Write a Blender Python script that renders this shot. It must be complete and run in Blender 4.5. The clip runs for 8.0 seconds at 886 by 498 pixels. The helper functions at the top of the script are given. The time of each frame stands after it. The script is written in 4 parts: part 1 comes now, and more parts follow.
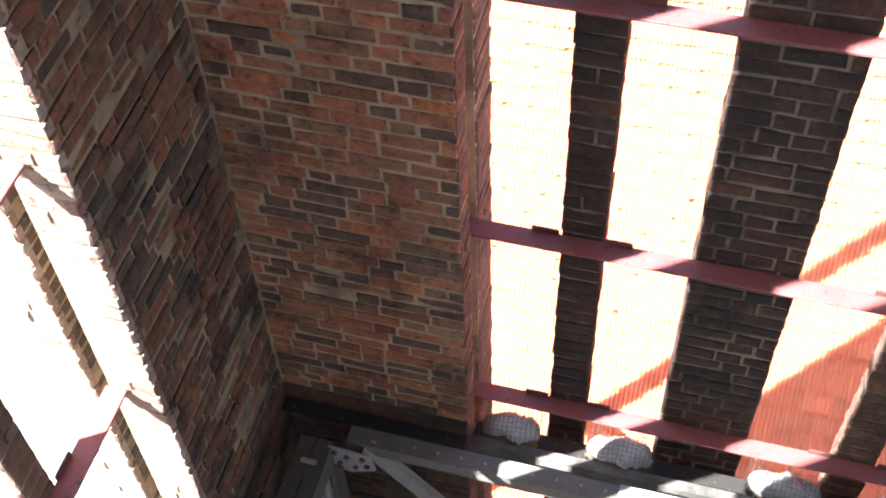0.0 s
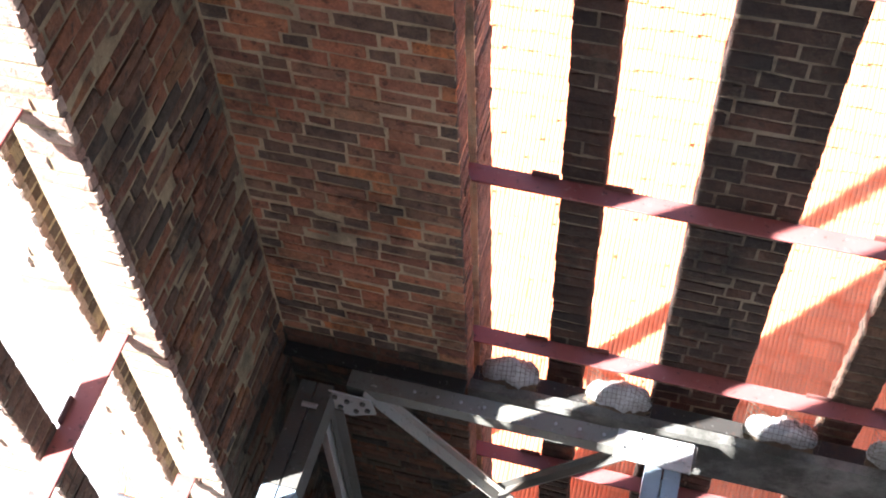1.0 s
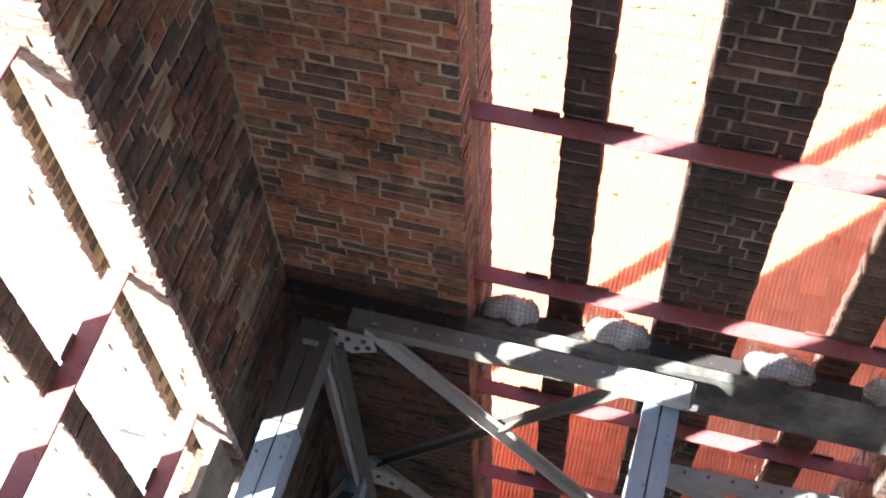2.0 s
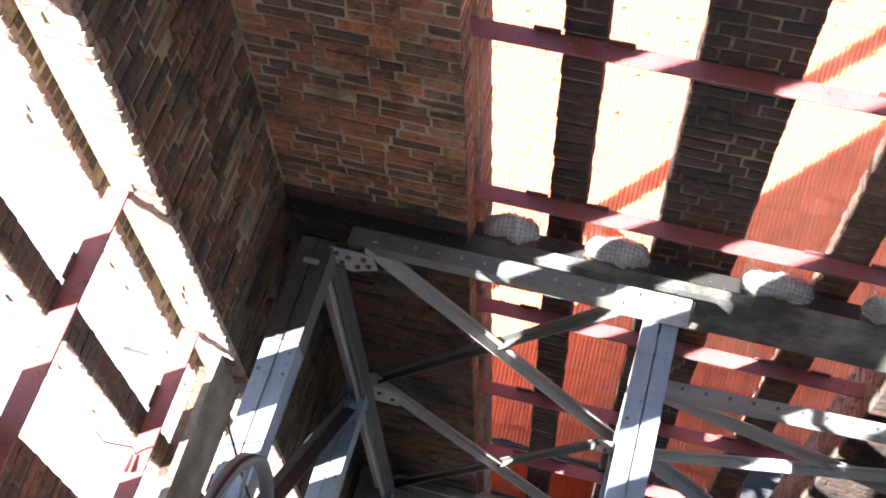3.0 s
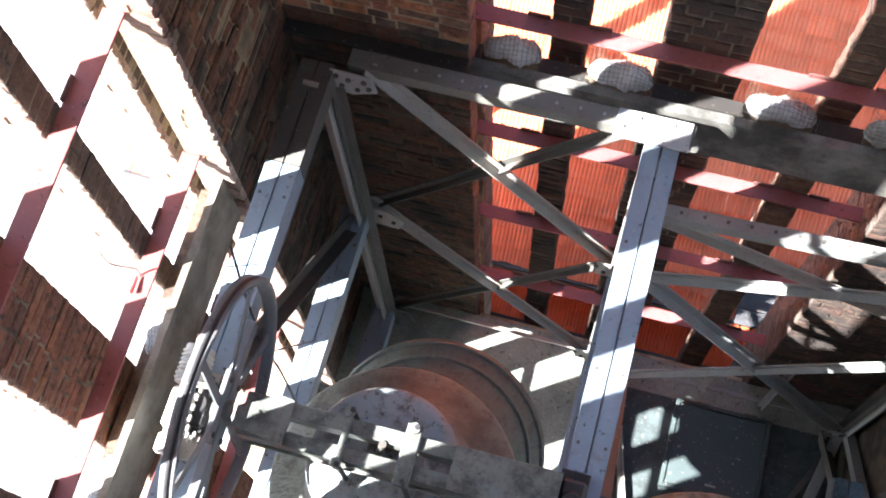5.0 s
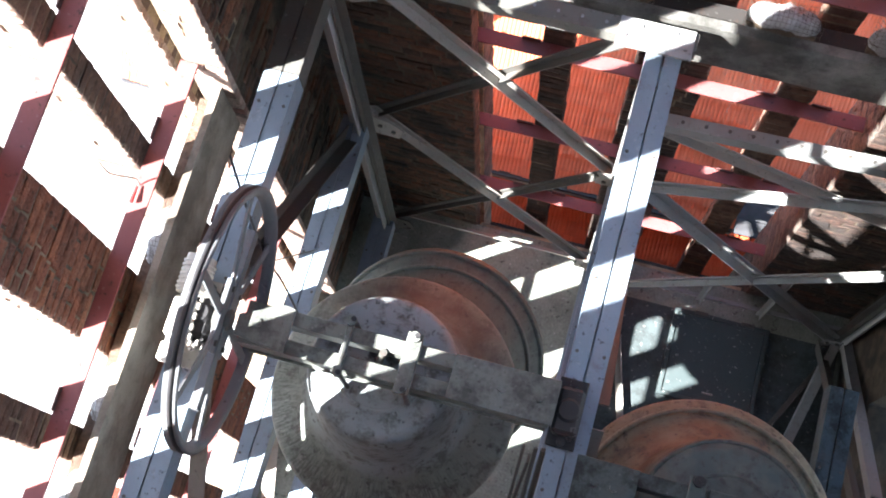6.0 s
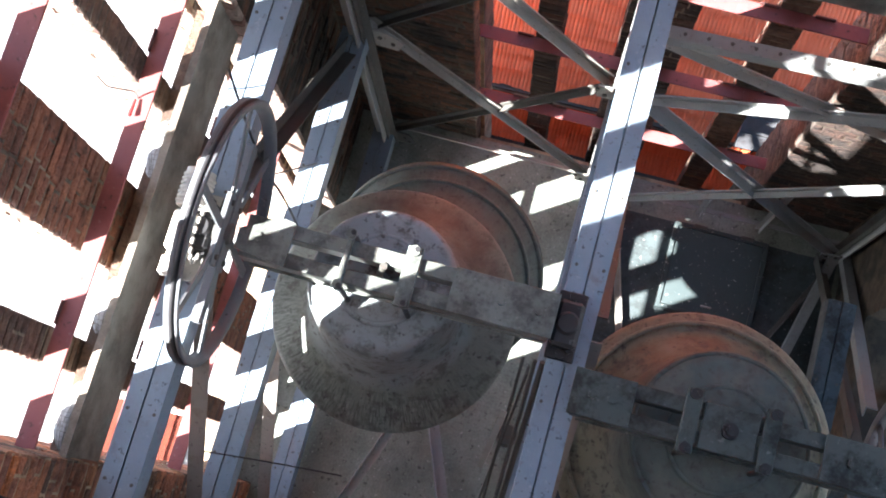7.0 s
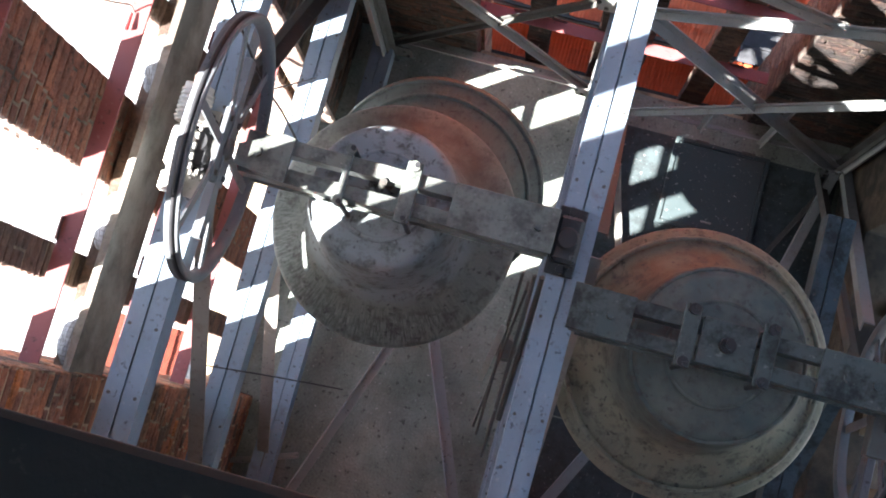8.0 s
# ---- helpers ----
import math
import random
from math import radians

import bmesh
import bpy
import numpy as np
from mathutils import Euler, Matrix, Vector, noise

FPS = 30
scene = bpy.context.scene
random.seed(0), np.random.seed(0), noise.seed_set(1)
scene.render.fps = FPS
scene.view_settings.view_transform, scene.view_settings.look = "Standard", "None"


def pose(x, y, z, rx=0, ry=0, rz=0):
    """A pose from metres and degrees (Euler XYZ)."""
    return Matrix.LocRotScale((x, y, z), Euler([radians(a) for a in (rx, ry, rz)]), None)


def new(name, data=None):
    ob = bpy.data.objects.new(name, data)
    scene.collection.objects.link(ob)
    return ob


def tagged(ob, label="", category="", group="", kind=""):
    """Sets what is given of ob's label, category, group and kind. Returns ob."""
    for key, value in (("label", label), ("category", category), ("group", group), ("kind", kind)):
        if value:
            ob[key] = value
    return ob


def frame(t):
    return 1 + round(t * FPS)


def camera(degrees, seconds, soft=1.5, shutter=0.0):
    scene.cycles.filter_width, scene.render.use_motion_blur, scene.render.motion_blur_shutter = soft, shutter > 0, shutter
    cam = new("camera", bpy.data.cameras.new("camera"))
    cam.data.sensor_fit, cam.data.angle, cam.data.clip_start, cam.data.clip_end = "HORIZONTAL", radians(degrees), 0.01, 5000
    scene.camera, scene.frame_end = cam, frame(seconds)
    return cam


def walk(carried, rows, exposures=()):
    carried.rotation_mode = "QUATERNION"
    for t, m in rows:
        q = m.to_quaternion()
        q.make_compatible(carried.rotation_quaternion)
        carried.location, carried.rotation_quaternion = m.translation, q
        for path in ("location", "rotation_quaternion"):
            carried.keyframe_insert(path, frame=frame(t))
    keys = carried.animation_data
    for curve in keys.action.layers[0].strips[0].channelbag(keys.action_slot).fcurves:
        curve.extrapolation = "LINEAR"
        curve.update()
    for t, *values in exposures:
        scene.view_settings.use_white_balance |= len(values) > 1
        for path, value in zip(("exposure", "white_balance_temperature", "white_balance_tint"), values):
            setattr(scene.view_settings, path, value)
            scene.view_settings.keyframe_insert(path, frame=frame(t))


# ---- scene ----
cam = camera(39.8, 8.0, soft=1.9)
EYE = 9.3  # height of the lens above the bell-chamber floor
TURNS = [
    (0.0, 37.928, 1.945, 15.33),
    (0.5, 36.572, 1.945, 15.32),
    (1.0, 35.362, 1.945, 15.32),
    (1.5, 33.970, 1.945, 15.34),
    (2.8, 29.548, 1.960, 15.34),
    (3.0, 28.659, 1.965, 15.34),
    (3.5, 26.412, 1.965, 15.37),
    (4.0, 24.368, 1.965, 15.39),
    (5.3, 19.159, 1.955, 15.45),
    (5.5, 18.287, 1.955, 15.46),
    (6.0, 16.199, 1.955, 15.47),
    (6.5, 14.279, 1.955, 15.47),
    (7.0, 12.160, 1.960, 15.46),
    (7.5, 9.862, 1.962, 15.46),
    (8.0, 8.212, 1.964, 15.45),
]
walk(cam, [(t, pose(0, 0, EYE, rx, ry, rz)) for t, rx, ry, rz in TURNS])

# ---- light ----
SUN_AZ, SUN_EL = 33.8, 42.6  # heading of the rays from +x towards +y, height of the sun
scene.view_settings.exposure = 3.4
world = bpy.data.worlds.new("sky")
scene.world = world
world.use_nodes = True
wn = world.node_tree
sky = wn.nodes.new("ShaderNodeTexSky")
sky.sky_type = "NISHITA"
sky.sun_disc = False
sky.sun_elevation = radians(SUN_EL)
sky.sun_rotation = radians(-90 - SUN_AZ)
wn.nodes["Background"].inputs["Strength"].default_value = 0.08
wn.links.new(sky.outputs[0], wn.nodes["Background"].inputs["Color"])
sun = new("sun", bpy.data.lights.new("sun", "SUN"))
sun.data.energy, sun.data.angle, sun.data.color = 5.0, radians(0.5), (1.0, 0.975, 0.97)
ray_way = Vector((math.cos(radians(SUN_AZ)) * math.cos(radians(SUN_EL)), math.sin(radians(SUN_AZ)) * math.cos(radians(SUN_EL)), -math.sin(radians(SUN_EL))))
sun.matrix_world = ray_way.to_track_quat("-Z", "Y").to_matrix().to_4x4()


# ---- materials ----
def shader(name):
    m = bpy.data.materials.new(name)
    m.use_nodes = True
    nt = m.node_tree
    return m, nt, nt.nodes["Principled BSDF"]


def node(nt, kind, **inputs):
    n = nt.nodes.new(kind)
    for key, value in inputs.items():
        n.inputs[key.replace("_", " ")].default_value = value
    return n


def coords(nt, stretch=(1, 1, 1), space="world"):
    """Texture places: in the world's metres, or in the object's own."""
    mp = nt.nodes.new("ShaderNodeMapping")
    mp.inputs["Scale"].default_value = stretch
    if space == "world":
        nt.links.new(nt.nodes.new("ShaderNodeNewGeometry").outputs["Position"], mp.inputs["Vector"])
    else:
        nt.links.new(nt.nodes.new("ShaderNodeTexCoord").outputs["Object"], mp.inputs["Vector"])
    return mp.outputs["Vector"]


def noise_tex(nt, scale, detail=4.0, rough=0.6, vec=None):
    n = node(nt, "ShaderNodeTexNoise", Scale=scale, Detail=detail, Roughness=rough)
    nt.links.new(vec if vec is not None else coords(nt), n.inputs["Vector"])
    return n.outputs["Fac"]


def ramp(nt, fac, stops):
    r = nt.nodes.new("ShaderNodeValToRGB")
    els = r.color_ramp.elements
    while len(els) < len(stops):
        els.new(0.5)
    for e, (pos, c) in zip(els, stops):
        e.position, e.color = pos, (*c, 1) if len(c) == 3 else c
    nt.links.new(fac, r.inputs["Fac"])
    return r.outputs["Color"]


def blend(nt, fac, a, b, mode="MIX"):
    m = nt.nodes.new("ShaderNodeMix")
    m.data_type, m.blend_type = "RGBA", mode
    for sock, v in ((m.inputs[0], fac), (m.inputs[6], a), (m.inputs[7], b)):
        if isinstance(v, bpy.types.NodeSocket):
            nt.links.new(v, sock)
        else:
            sock.default_value = v if isinstance(v, (int, float)) else (*v, 1)
    return m.outputs[2]


def maths(nt, op, a, b=0.0):
    m = nt.nodes.new("ShaderNodeMath")
    m.operation = op
    for sock, v in zip(m.inputs, (a, b)):
        if isinstance(v, bpy.types.NodeSocket):
            nt.links.new(v, sock)
        else:
            sock.default_value = v
    return m.outputs[0]


def bump(nt, bsdf, height, strength=0.3, dist=0.01):
    b = node(nt, "ShaderNodeBump", Strength=strength, Distance=dist)
    nt.links.new(height, b.inputs["Height"])
    nt.links.new(b.outputs["Normal"], bsdf.inputs["Normal"])


def brick_material(name, stops, soot=0.5, pale=0.35, smear_col=(0.24, 0.18, 0.13)):
    """Old bricks: each its own shade, mottled and chipped, with soot, lime bloom and smeared joints."""
    m, nt, p = shader(name)
    island = nt.nodes.new("ShaderNodeNewGeometry").outputs["Random Per Island"]
    each = nt.nodes.new("ShaderNodeObjectInfo").outputs["Random"]
    pick = maths(nt, "FRACT", maths(nt, "ADD", maths(nt, "MULTIPLY", island, 7.31), each))
    base = ramp(nt, pick, stops)
    mottle = noise_tex(nt, 21.0, 6.0, 0.7)
    base = blend(nt, 0.75, base, ramp(nt, mottle, [(0.30, (0.48, 0.46, 0.46)), (0.52, (0.98, 0.95, 0.93)), (0.72, (1.40, 1.32, 1.24))]), "MULTIPLY")
    grain = noise_tex(nt, 110.0, 5.0, 0.75)
    base = blend(nt, 0.6, base, ramp(nt, grain, [(0.25, (0.40, 0.39, 0.38)), (0.75, (1.1, 1.07, 1.03))]), "MULTIPLY")
    stain = noise_tex(nt, 2.3, 9.0, 0.74)
    base = blend(nt, ramp(nt, stain, [(0.49, (0, 0, 0)), (0.61, (soot, soot, soot))]), base, (0.018, 0.016, 0.015))
    lime = noise_tex(nt, 6.5, 8.0, 0.74, coords(nt, (1, 1, 0.7)))
    base = blend(nt, ramp(nt, lime, [(0.55, (0, 0, 0)), (0.70, (pale, pale, pale))]), base, (0.27, 0.215, 0.16))
    smear = noise_tex(nt, 13.0, 8.0, 0.8, coords(nt, (0.6, 0.6, 1.3)))
    base = blend(nt, ramp(nt, smear, [(0.58, (0, 0, 0)), (0.66, (pale, pale, pale))]), base, smear_col)
    chip = noise_tex(nt, 24.0, 5.0, 0.65)
    base = blend(nt, ramp(nt, chip, [(0.57, (0, 0, 0)), (0.66, (0.62, 0.62, 0.62))]), base, (0.035, 0.026, 0.021))
    nt.links.new(base, p.inputs["Base Color"])
    p.inputs["Roughness"].default_value = 0.9
    bump(nt, p, blend(nt, 0.5, noise_tex(nt, 60.0, 5.0, 0.7), noise_tex(nt, 17.0, 6.0, 0.7)), 1.0, 0.045)
    return m


def mortar_material(name, col, dark, soot=0.0):
    m, nt, p = shader(name)
    big = noise_tex(nt, 3.0, 6.0, 0.65)
    fine = noise_tex(nt, 120.0, 4.0, 0.7)
    base = blend(nt, ramp(nt, big, [(0.40, (0, 0, 0)), (0.62, (1, 1, 1))]), col, dark)
    base = blend(nt, 0.5, base, ramp(nt, fine, [(0.3, (0.45, 0.45, 0.45)), (0.7, (1, 1, 1))]), "MULTIPLY")
    if soot:
        stain = noise_tex(nt, 2.3, 8.0, 0.72)
        base = blend(nt, ramp(nt, stain, [(0.50, (0, 0, 0)), (0.61, (soot, soot, soot))]), base, (0.02, 0.018, 0.016))
    nt.links.new(base, p.inputs["Base Color"])
    p.inputs["Roughness"].default_value = 0.95
    bump(nt, p, blend(nt, 0.5, fine, noise_tex(nt, 22.0, 5.0, 0.7)), 1.0, 0.02)
    return m


def steel_material(name, col, rust=0.25, rough=0.5, metallic=0.0, droppings=0.15, grime=0.0):
    """Painted or bare steel with dust, rust runs, pale spots and black grease."""
    m, nt, p = shader(name)
    wide = noise_tex(nt, 4.0, 6.0, 0.65)
    base = blend(nt, wide, tuple(c * 0.72 for c in col), tuple(min(1, c * 1.2) for c in col))
    r1 = noise_tex(nt, 9.0, 8.0, 0.75)
    base = blend(nt, ramp(nt, r1, [(0.60 - 0.12 * rust, (0, 0, 0)), (0.72, (rust, rust, rust))]), base, (0.11, 0.05, 0.025))
    spots = noise_tex(nt, 42.0, 3.0, 0.5)
    base = blend(nt, ramp(nt, spots, [(0.66, (0, 0, 0)), (0.72, (droppings,) * 3)]), base, (0.6, 0.6, 0.57))
    pits = noise_tex(nt, 34.0, 5.0, 0.65)
    base = blend(nt, ramp(nt, pits, [(0.61, (0, 0, 0)), (0.69, (0.7, 0.7, 0.7))]), base, (0.035, 0.03, 0.028))
    if grime:
        grease = noise_tex(nt, 7.0, 9.0, 0.78)
        base = blend(nt, ramp(nt, grease, [(0.46, (0, 0, 0)), (0.60, (grime,) * 3)]), base, (0.012, 0.012, 0.011))
    nt.links.new(base, p.inputs["Base Color"])
    p.inputs["Metallic"].default_value = metallic
    p.inputs["Specular IOR Level"].default_value = 0.3
    nt.links.new(ramp(nt, wide, [(0.3, (rough - 0.1,) * 3), (0.7, (rough + 0.15,) * 3)]), p.inputs["Roughness"])
    bump(nt, p, noise_tex(nt, 70.0, 5.0, 0.6), 0.25, 0.004)
    return m


BRICK = brick_material("old_red_brick", [(0.0, (0.27, 0.125, 0.085)), (0.12, (0.54, 0.225, 0.135)), (0.26, (0.62, 0.255, 0.145)), (0.38, (0.42, 0.21, 0.14)), (0.50, (0.66, 0.265, 0.135)), (0.60, (0.40, 0.235, 0.155)), (0.70, (0.25, 0.155, 0.11)), (0.80, (0.15, 0.112, 0.088)), (0.88, (0.32, 0.19, 0.13)), (0.95, (0.76, 0.27, 0.09)), (1.0, (0.50, 0.33, 0.22))], 0.6, 0.4, (0.42, 0.31, 0.20))
# West wall copy of the old brick: weathered, and dimmed to hold its shade.
BRICK_WEATHERED_DIM = brick_material("weathered_dimmed_brick", [(0.0, (0.10, 0.058, 0.042)), (0.15, (0.25, 0.10, 0.058)), (0.35, (0.31, 0.125, 0.066)), (0.5, (0.15, 0.092, 0.066)), (0.65, (0.28, 0.118, 0.062)), (0.78, (0.075, 0.060, 0.050)), (0.88, (0.16, 0.115, 0.082)), (0.95, (0.38, 0.145, 0.055)), (1.0, (0.22, 0.155, 0.10))], 0.8, 0.28, (0.22, 0.165, 0.105))
# Soot plus the shade under the deck, both put into the brick colour.
BRICK_SOOT_SHADED = brick_material("sooted_shaded_brick", [(0.0, (0.085, 0.052, 0.038)), (0.3, (0.20, 0.092, 0.055)), (0.5, (0.13, 0.075, 0.05)), (0.7, (0.24, 0.105, 0.056)), (0.85, (0.06, 0.045, 0.036)), (1.0, (0.16, 0.12, 0.08))], 0.85, 0.14, (0.17, 0.13, 0.085))
# Low-toned brick; in the groove and north-east wall it stands for shade.
BRICK_DARK = brick_material("dark_brick", [(0.0, (0.036, 0.028, 0.025)), (0.3, (0.085, 0.050, 0.038)), (0.6, (0.050, 0.036, 0.030)), (0.85, (0.135, 0.066, 0.045)), (1.0, (0.028, 0.024, 0.022))], 0.7, 0.22)
# Lit copy of the brick: sun glare is put into its pale colour.
BRICK_SUNLIT = brick_material("sunlit_jamb_brick", [(0.0, (0.44, 0.29, 0.24)), (0.4, (0.52, 0.37, 0.31)), (0.8, (0.58, 0.46, 0.40)), (1.0, (0.36, 0.20, 0.16))], 0.1, 0.5, (0.60, 0.54, 0.48))
BRICK_BROWN = brick_material("brown_brick", [(0.0, (0.15, 0.10, 0.075)), (0.4, (0.22, 0.14, 0.10)), (0.7, (0.12, 0.085, 0.068)), (1.0, (0.26, 0.15, 0.10))], 0.5, 0.3)
BRICK_GREYED = brick_material("weathered_grey_brick", [(0.0, (0.13, 0.11, 0.095)), (0.4, (0.20, 0.165, 0.14)), (0.7, (0.10, 0.085, 0.072)), (1.0, (0.24, 0.18, 0.145))], 0.5, 0.4)
BRICK_WARM = brick_material("warm_red_brick", [(0.0, (0.26, 0.11, 0.07)), (0.4, (0.36, 0.15, 0.09)), (0.7, (0.22, 0.10, 0.07)), (1.0, (0.42, 0.18, 0.10))], 0.35, 0.25)
MORTAR = mortar_material("old_lime_mortar", (0.70, 0.54, 0.35), (0.42, 0.32, 0.205), 0.5)
# Mortar of the dim parts: soot, with shade mixed into the tone.
MORTAR_SOOT_SHADED = mortar_material("sooted_shaded_mortar", (0.15, 0.115, 0.075), (0.06, 0.045, 0.032), 0.8)
MORTAR_GREY = mortar_material("grey_mortar", (0.33, 0.27, 0.19), (0.10, 0.082, 0.060), 0.7)
# West wall mortar, toned down the same way to carry shade.
MORTAR_WEST = mortar_material("weathered_dimmed_mortar", (0.44, 0.335, 0.21), (0.20, 0.15, 0.095), 0.6)
STEEL = steel_material("grey_painted_steel", (0.36, 0.365, 0.36), 0.2, 0.42)
STEEL_GREY2 = steel_material("plain_grey_steel", (0.30, 0.31, 0.31), 0.25, 0.45)
STEEL_YOKE = steel_material("yoke_steel", (0.155, 0.168, 0.152), 0.25, 0.4, 0.0, 0.2, 0.6)
STEEL_WHEEL = steel_material("wheel_steel", (0.145, 0.155, 0.165), 0.1, 0.38)
STEEL_WARM = steel_material("dusty_warm_steel", (0.33, 0.315, 0.285), 0.3, 0.5)
STEEL_BLUE = steel_material("weathered_zinc_steel", (0.215, 0.272, 0.328), 0.45, 0.45)
STEEL_DARK = steel_material("dark_dusty_steel", (0.092, 0.09, 0.082), 0.5, 0.55)
STEEL_BROWN = steel_material("brown_dusty_girder", (0.28, 0.25, 0.22), 0.5, 0.55)
STEEL_PALE = steel_material("pale_motor_paint", (0.55, 0.53, 0.48), 0.3, 0.45)
RED = steel_material("dull_red_oxide_paint", (0.255, 0.083, 0.079), 0.2, 0.5, 0.0, 0.1)
RED_DARK = steel_material("dark_red_paint", (0.12, 0.05, 0.045), 0.3, 0.6, 0.0, 0.0)
CHANNEL_GREY = steel_material("worn_channel_paint", (0.16, 0.158, 0.14), 0.5, 0.6)
STEEL_MID = steel_material("mid_grey_steel", (0.25, 0.262, 0.256), 0.35, 0.5)
# Dark sheet steel, lowered further to carry the dim light of this bay.
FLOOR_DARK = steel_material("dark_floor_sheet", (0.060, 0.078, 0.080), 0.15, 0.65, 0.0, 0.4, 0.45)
# Yoke steel darkened to stand for the weaker light over the second bell.
YOKE_SHADED = steel_material("shaded_yoke_steel", (0.074, 0.092, 0.086), 0.15, 0.42, 0.0, 0.15, 0.85)
# Shaded copy of the blue-grey steel for the dim east side.
STEEL_SHADED = steel_material("shaded_blue_steel", (0.060, 0.088, 0.100), 0.35, 0.45, 0.0, 0.15, 0.8)
RED_BRIGHT = steel_material("bright_red_plastic", (0.6, 0.03, 0.03), 0.0, 0.4, 0.0, 0.0)
BLACK = steel_material("black_grease", (0.03, 0.03, 0.032), 0.1, 0.4, 0.0, 0.1)
RAIL = steel_material("dark_blue_rail_paint", (0.003, 0.005, 0.006), 0.05, 0.85, 0.0, 0.0)
HATCH = steel_material("dark_hatch_steel", (0.054, 0.073, 0.074), 0.2, 0.55, 0.0, 0.5)
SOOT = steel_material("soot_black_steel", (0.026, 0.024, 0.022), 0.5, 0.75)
SLATE = mortar_material("grey_slate", (0.085, 0.086, 0.092), (0.05, 0.052, 0.056))
BEAM_GREY = mortar_material("sooty_concrete", (0.25, 0.25, 0.23), (0.09, 0.09, 0.08), 0.6)
BEAM_BROWN = mortar_material("brown_stained_concrete", (0.42, 0.37, 0.30), (0.19, 0.16, 0.125))
# Pale neutral tone for the unseen south wall, chosen to bounce light inward.
BOUNCE_GREY = mortar_material("grey_bounce_wall", (0.56, 0.57, 0.56), (0.40, 0.41, 0.40))


def concrete_material():
    """Trodden dusty concrete: fine sand, dark spots, pale droppings, scratches."""
    m, nt, p = shader("dusty_concrete")
    base = blend(nt, ramp(nt, noise_tex(nt, 1.7, 7.0, 0.7), [(0.38, (0, 0, 0)), (0.64, (1, 1, 1))]), (0.315, 0.345, 0.30), (0.175, 0.195, 0.17))
    base = blend(nt, 0.7, base, ramp(nt, noise_tex(nt, 55.0, 6.0, 0.75), [(0.30, (0.45, 0.45, 0.45)), (0.70, (1.2, 1.2, 1.18))]), "MULTIPLY")
    spots = noise_tex(nt, 19.0, 4.0, 0.6)
    base = blend(nt, ramp(nt, spots, [(0.60, (0, 0, 0)), (0.66, (0.7, 0.7, 0.7))]), base, (0.05, 0.05, 0.045))
    flecks = noise_tex(nt, 38.0, 2.0, 0.5)
    base = blend(nt, ramp(nt, flecks, [(0.69, (0, 0, 0)), (0.72, (0.7, 0.7, 0.7))]), base, (0.6, 0.6, 0.56))
    scratch = noise_tex(nt, 7.0, 6.0, 0.7, coords(nt, (6.0, 0.5, 1.0)))
    base = blend(nt, ramp(nt, scratch, [(0.60, (0, 0, 0)), (0.68, (0.4, 0.4, 0.4))]), base, (0.11, 0.11, 0.10))
    nt.links.new(base, p.inputs["Base Color"])
    p.inputs["Roughness"].default_value = 0.85
    bump(nt, p, noise_tex(nt, 45.0, 5.0, 0.7), 0.6, 0.008)
    return m


CONCRETE = concrete_material()
HOUSE_WALL = mortar_material("house_plaster", (0.45, 0.42, 0.38), (0.36, 0.34, 0.31))
PALE = mortar_material("pale_street", (0.36, 0.355, 0.35), (0.31, 0.305, 0.30))
FLUFF = mortar_material("pale_fluff", (0.74, 0.77, 0.80), (0.30, 0.30, 0.29))
NEST = mortar_material("brown_litter", (0.20, 0.14, 0.09), (0.09, 0.065, 0.045))


def wire_material():
    m, nt, p = shader("galvanised_wire")
    nt.links.new(ramp(nt, noise_tex(nt, 30.0), [(0.4, (0.070, 0.055, 0.038)), (0.6, (0.13, 0.115, 0.09))]), p.inputs["Base Color"])
    p.inputs["Roughness"].default_value = 0.5
    return m


WIRE = wire_material()


def tile_material(name, stops):
    """Orange clay tiles, each its own shade, with moss and soot."""
    m, nt, p = shader(name)
    big = noise_tex(nt, 1.1, 5.0, 0.6)
    base = ramp(nt, big, stops)
    pick = nt.nodes.new("ShaderNodeNewGeometry").outputs["Random Per Island"]
    base = blend(nt, 0.5, base, ramp(nt, pick, [(0.0, (0.75, 0.75, 0.75)), (1.0, (1.2, 1.15, 1.1))]), "MULTIPLY")
    dirt = noise_tex(nt, 9.0, 6.0, 0.7)
    base = blend(nt, ramp(nt, dirt, [(0.58, (0, 0, 0)), (0.74, (0.4, 0.4, 0.4))]), base, (0.12, 0.07, 0.05))
    nt.links.new(base, p.inputs["Base Color"])
    p.inputs["Roughness"].default_value = 0.8
    return m


TILE = tile_material("red_clay_tiles", [(0.3, (0.52, 0.085, 0.026)), (0.55, (0.60, 0.10, 0.03)), (0.75, (0.46, 0.095, 0.04))])
TILE_DEEP = tile_material("deep_red_tiles", [(0.3, (0.13, 0.020, 0.006)), (0.55, (0.15, 0.023, 0.007)), (0.75, (0.12, 0.023, 0.009))])
TILE_OLD = tile_material("weathered_clay_tiles", [(0.3, (0.60, 0.148, 0.065)), (0.55, (0.64, 0.158, 0.069)), (0.75, (0.56, 0.145, 0.065))])


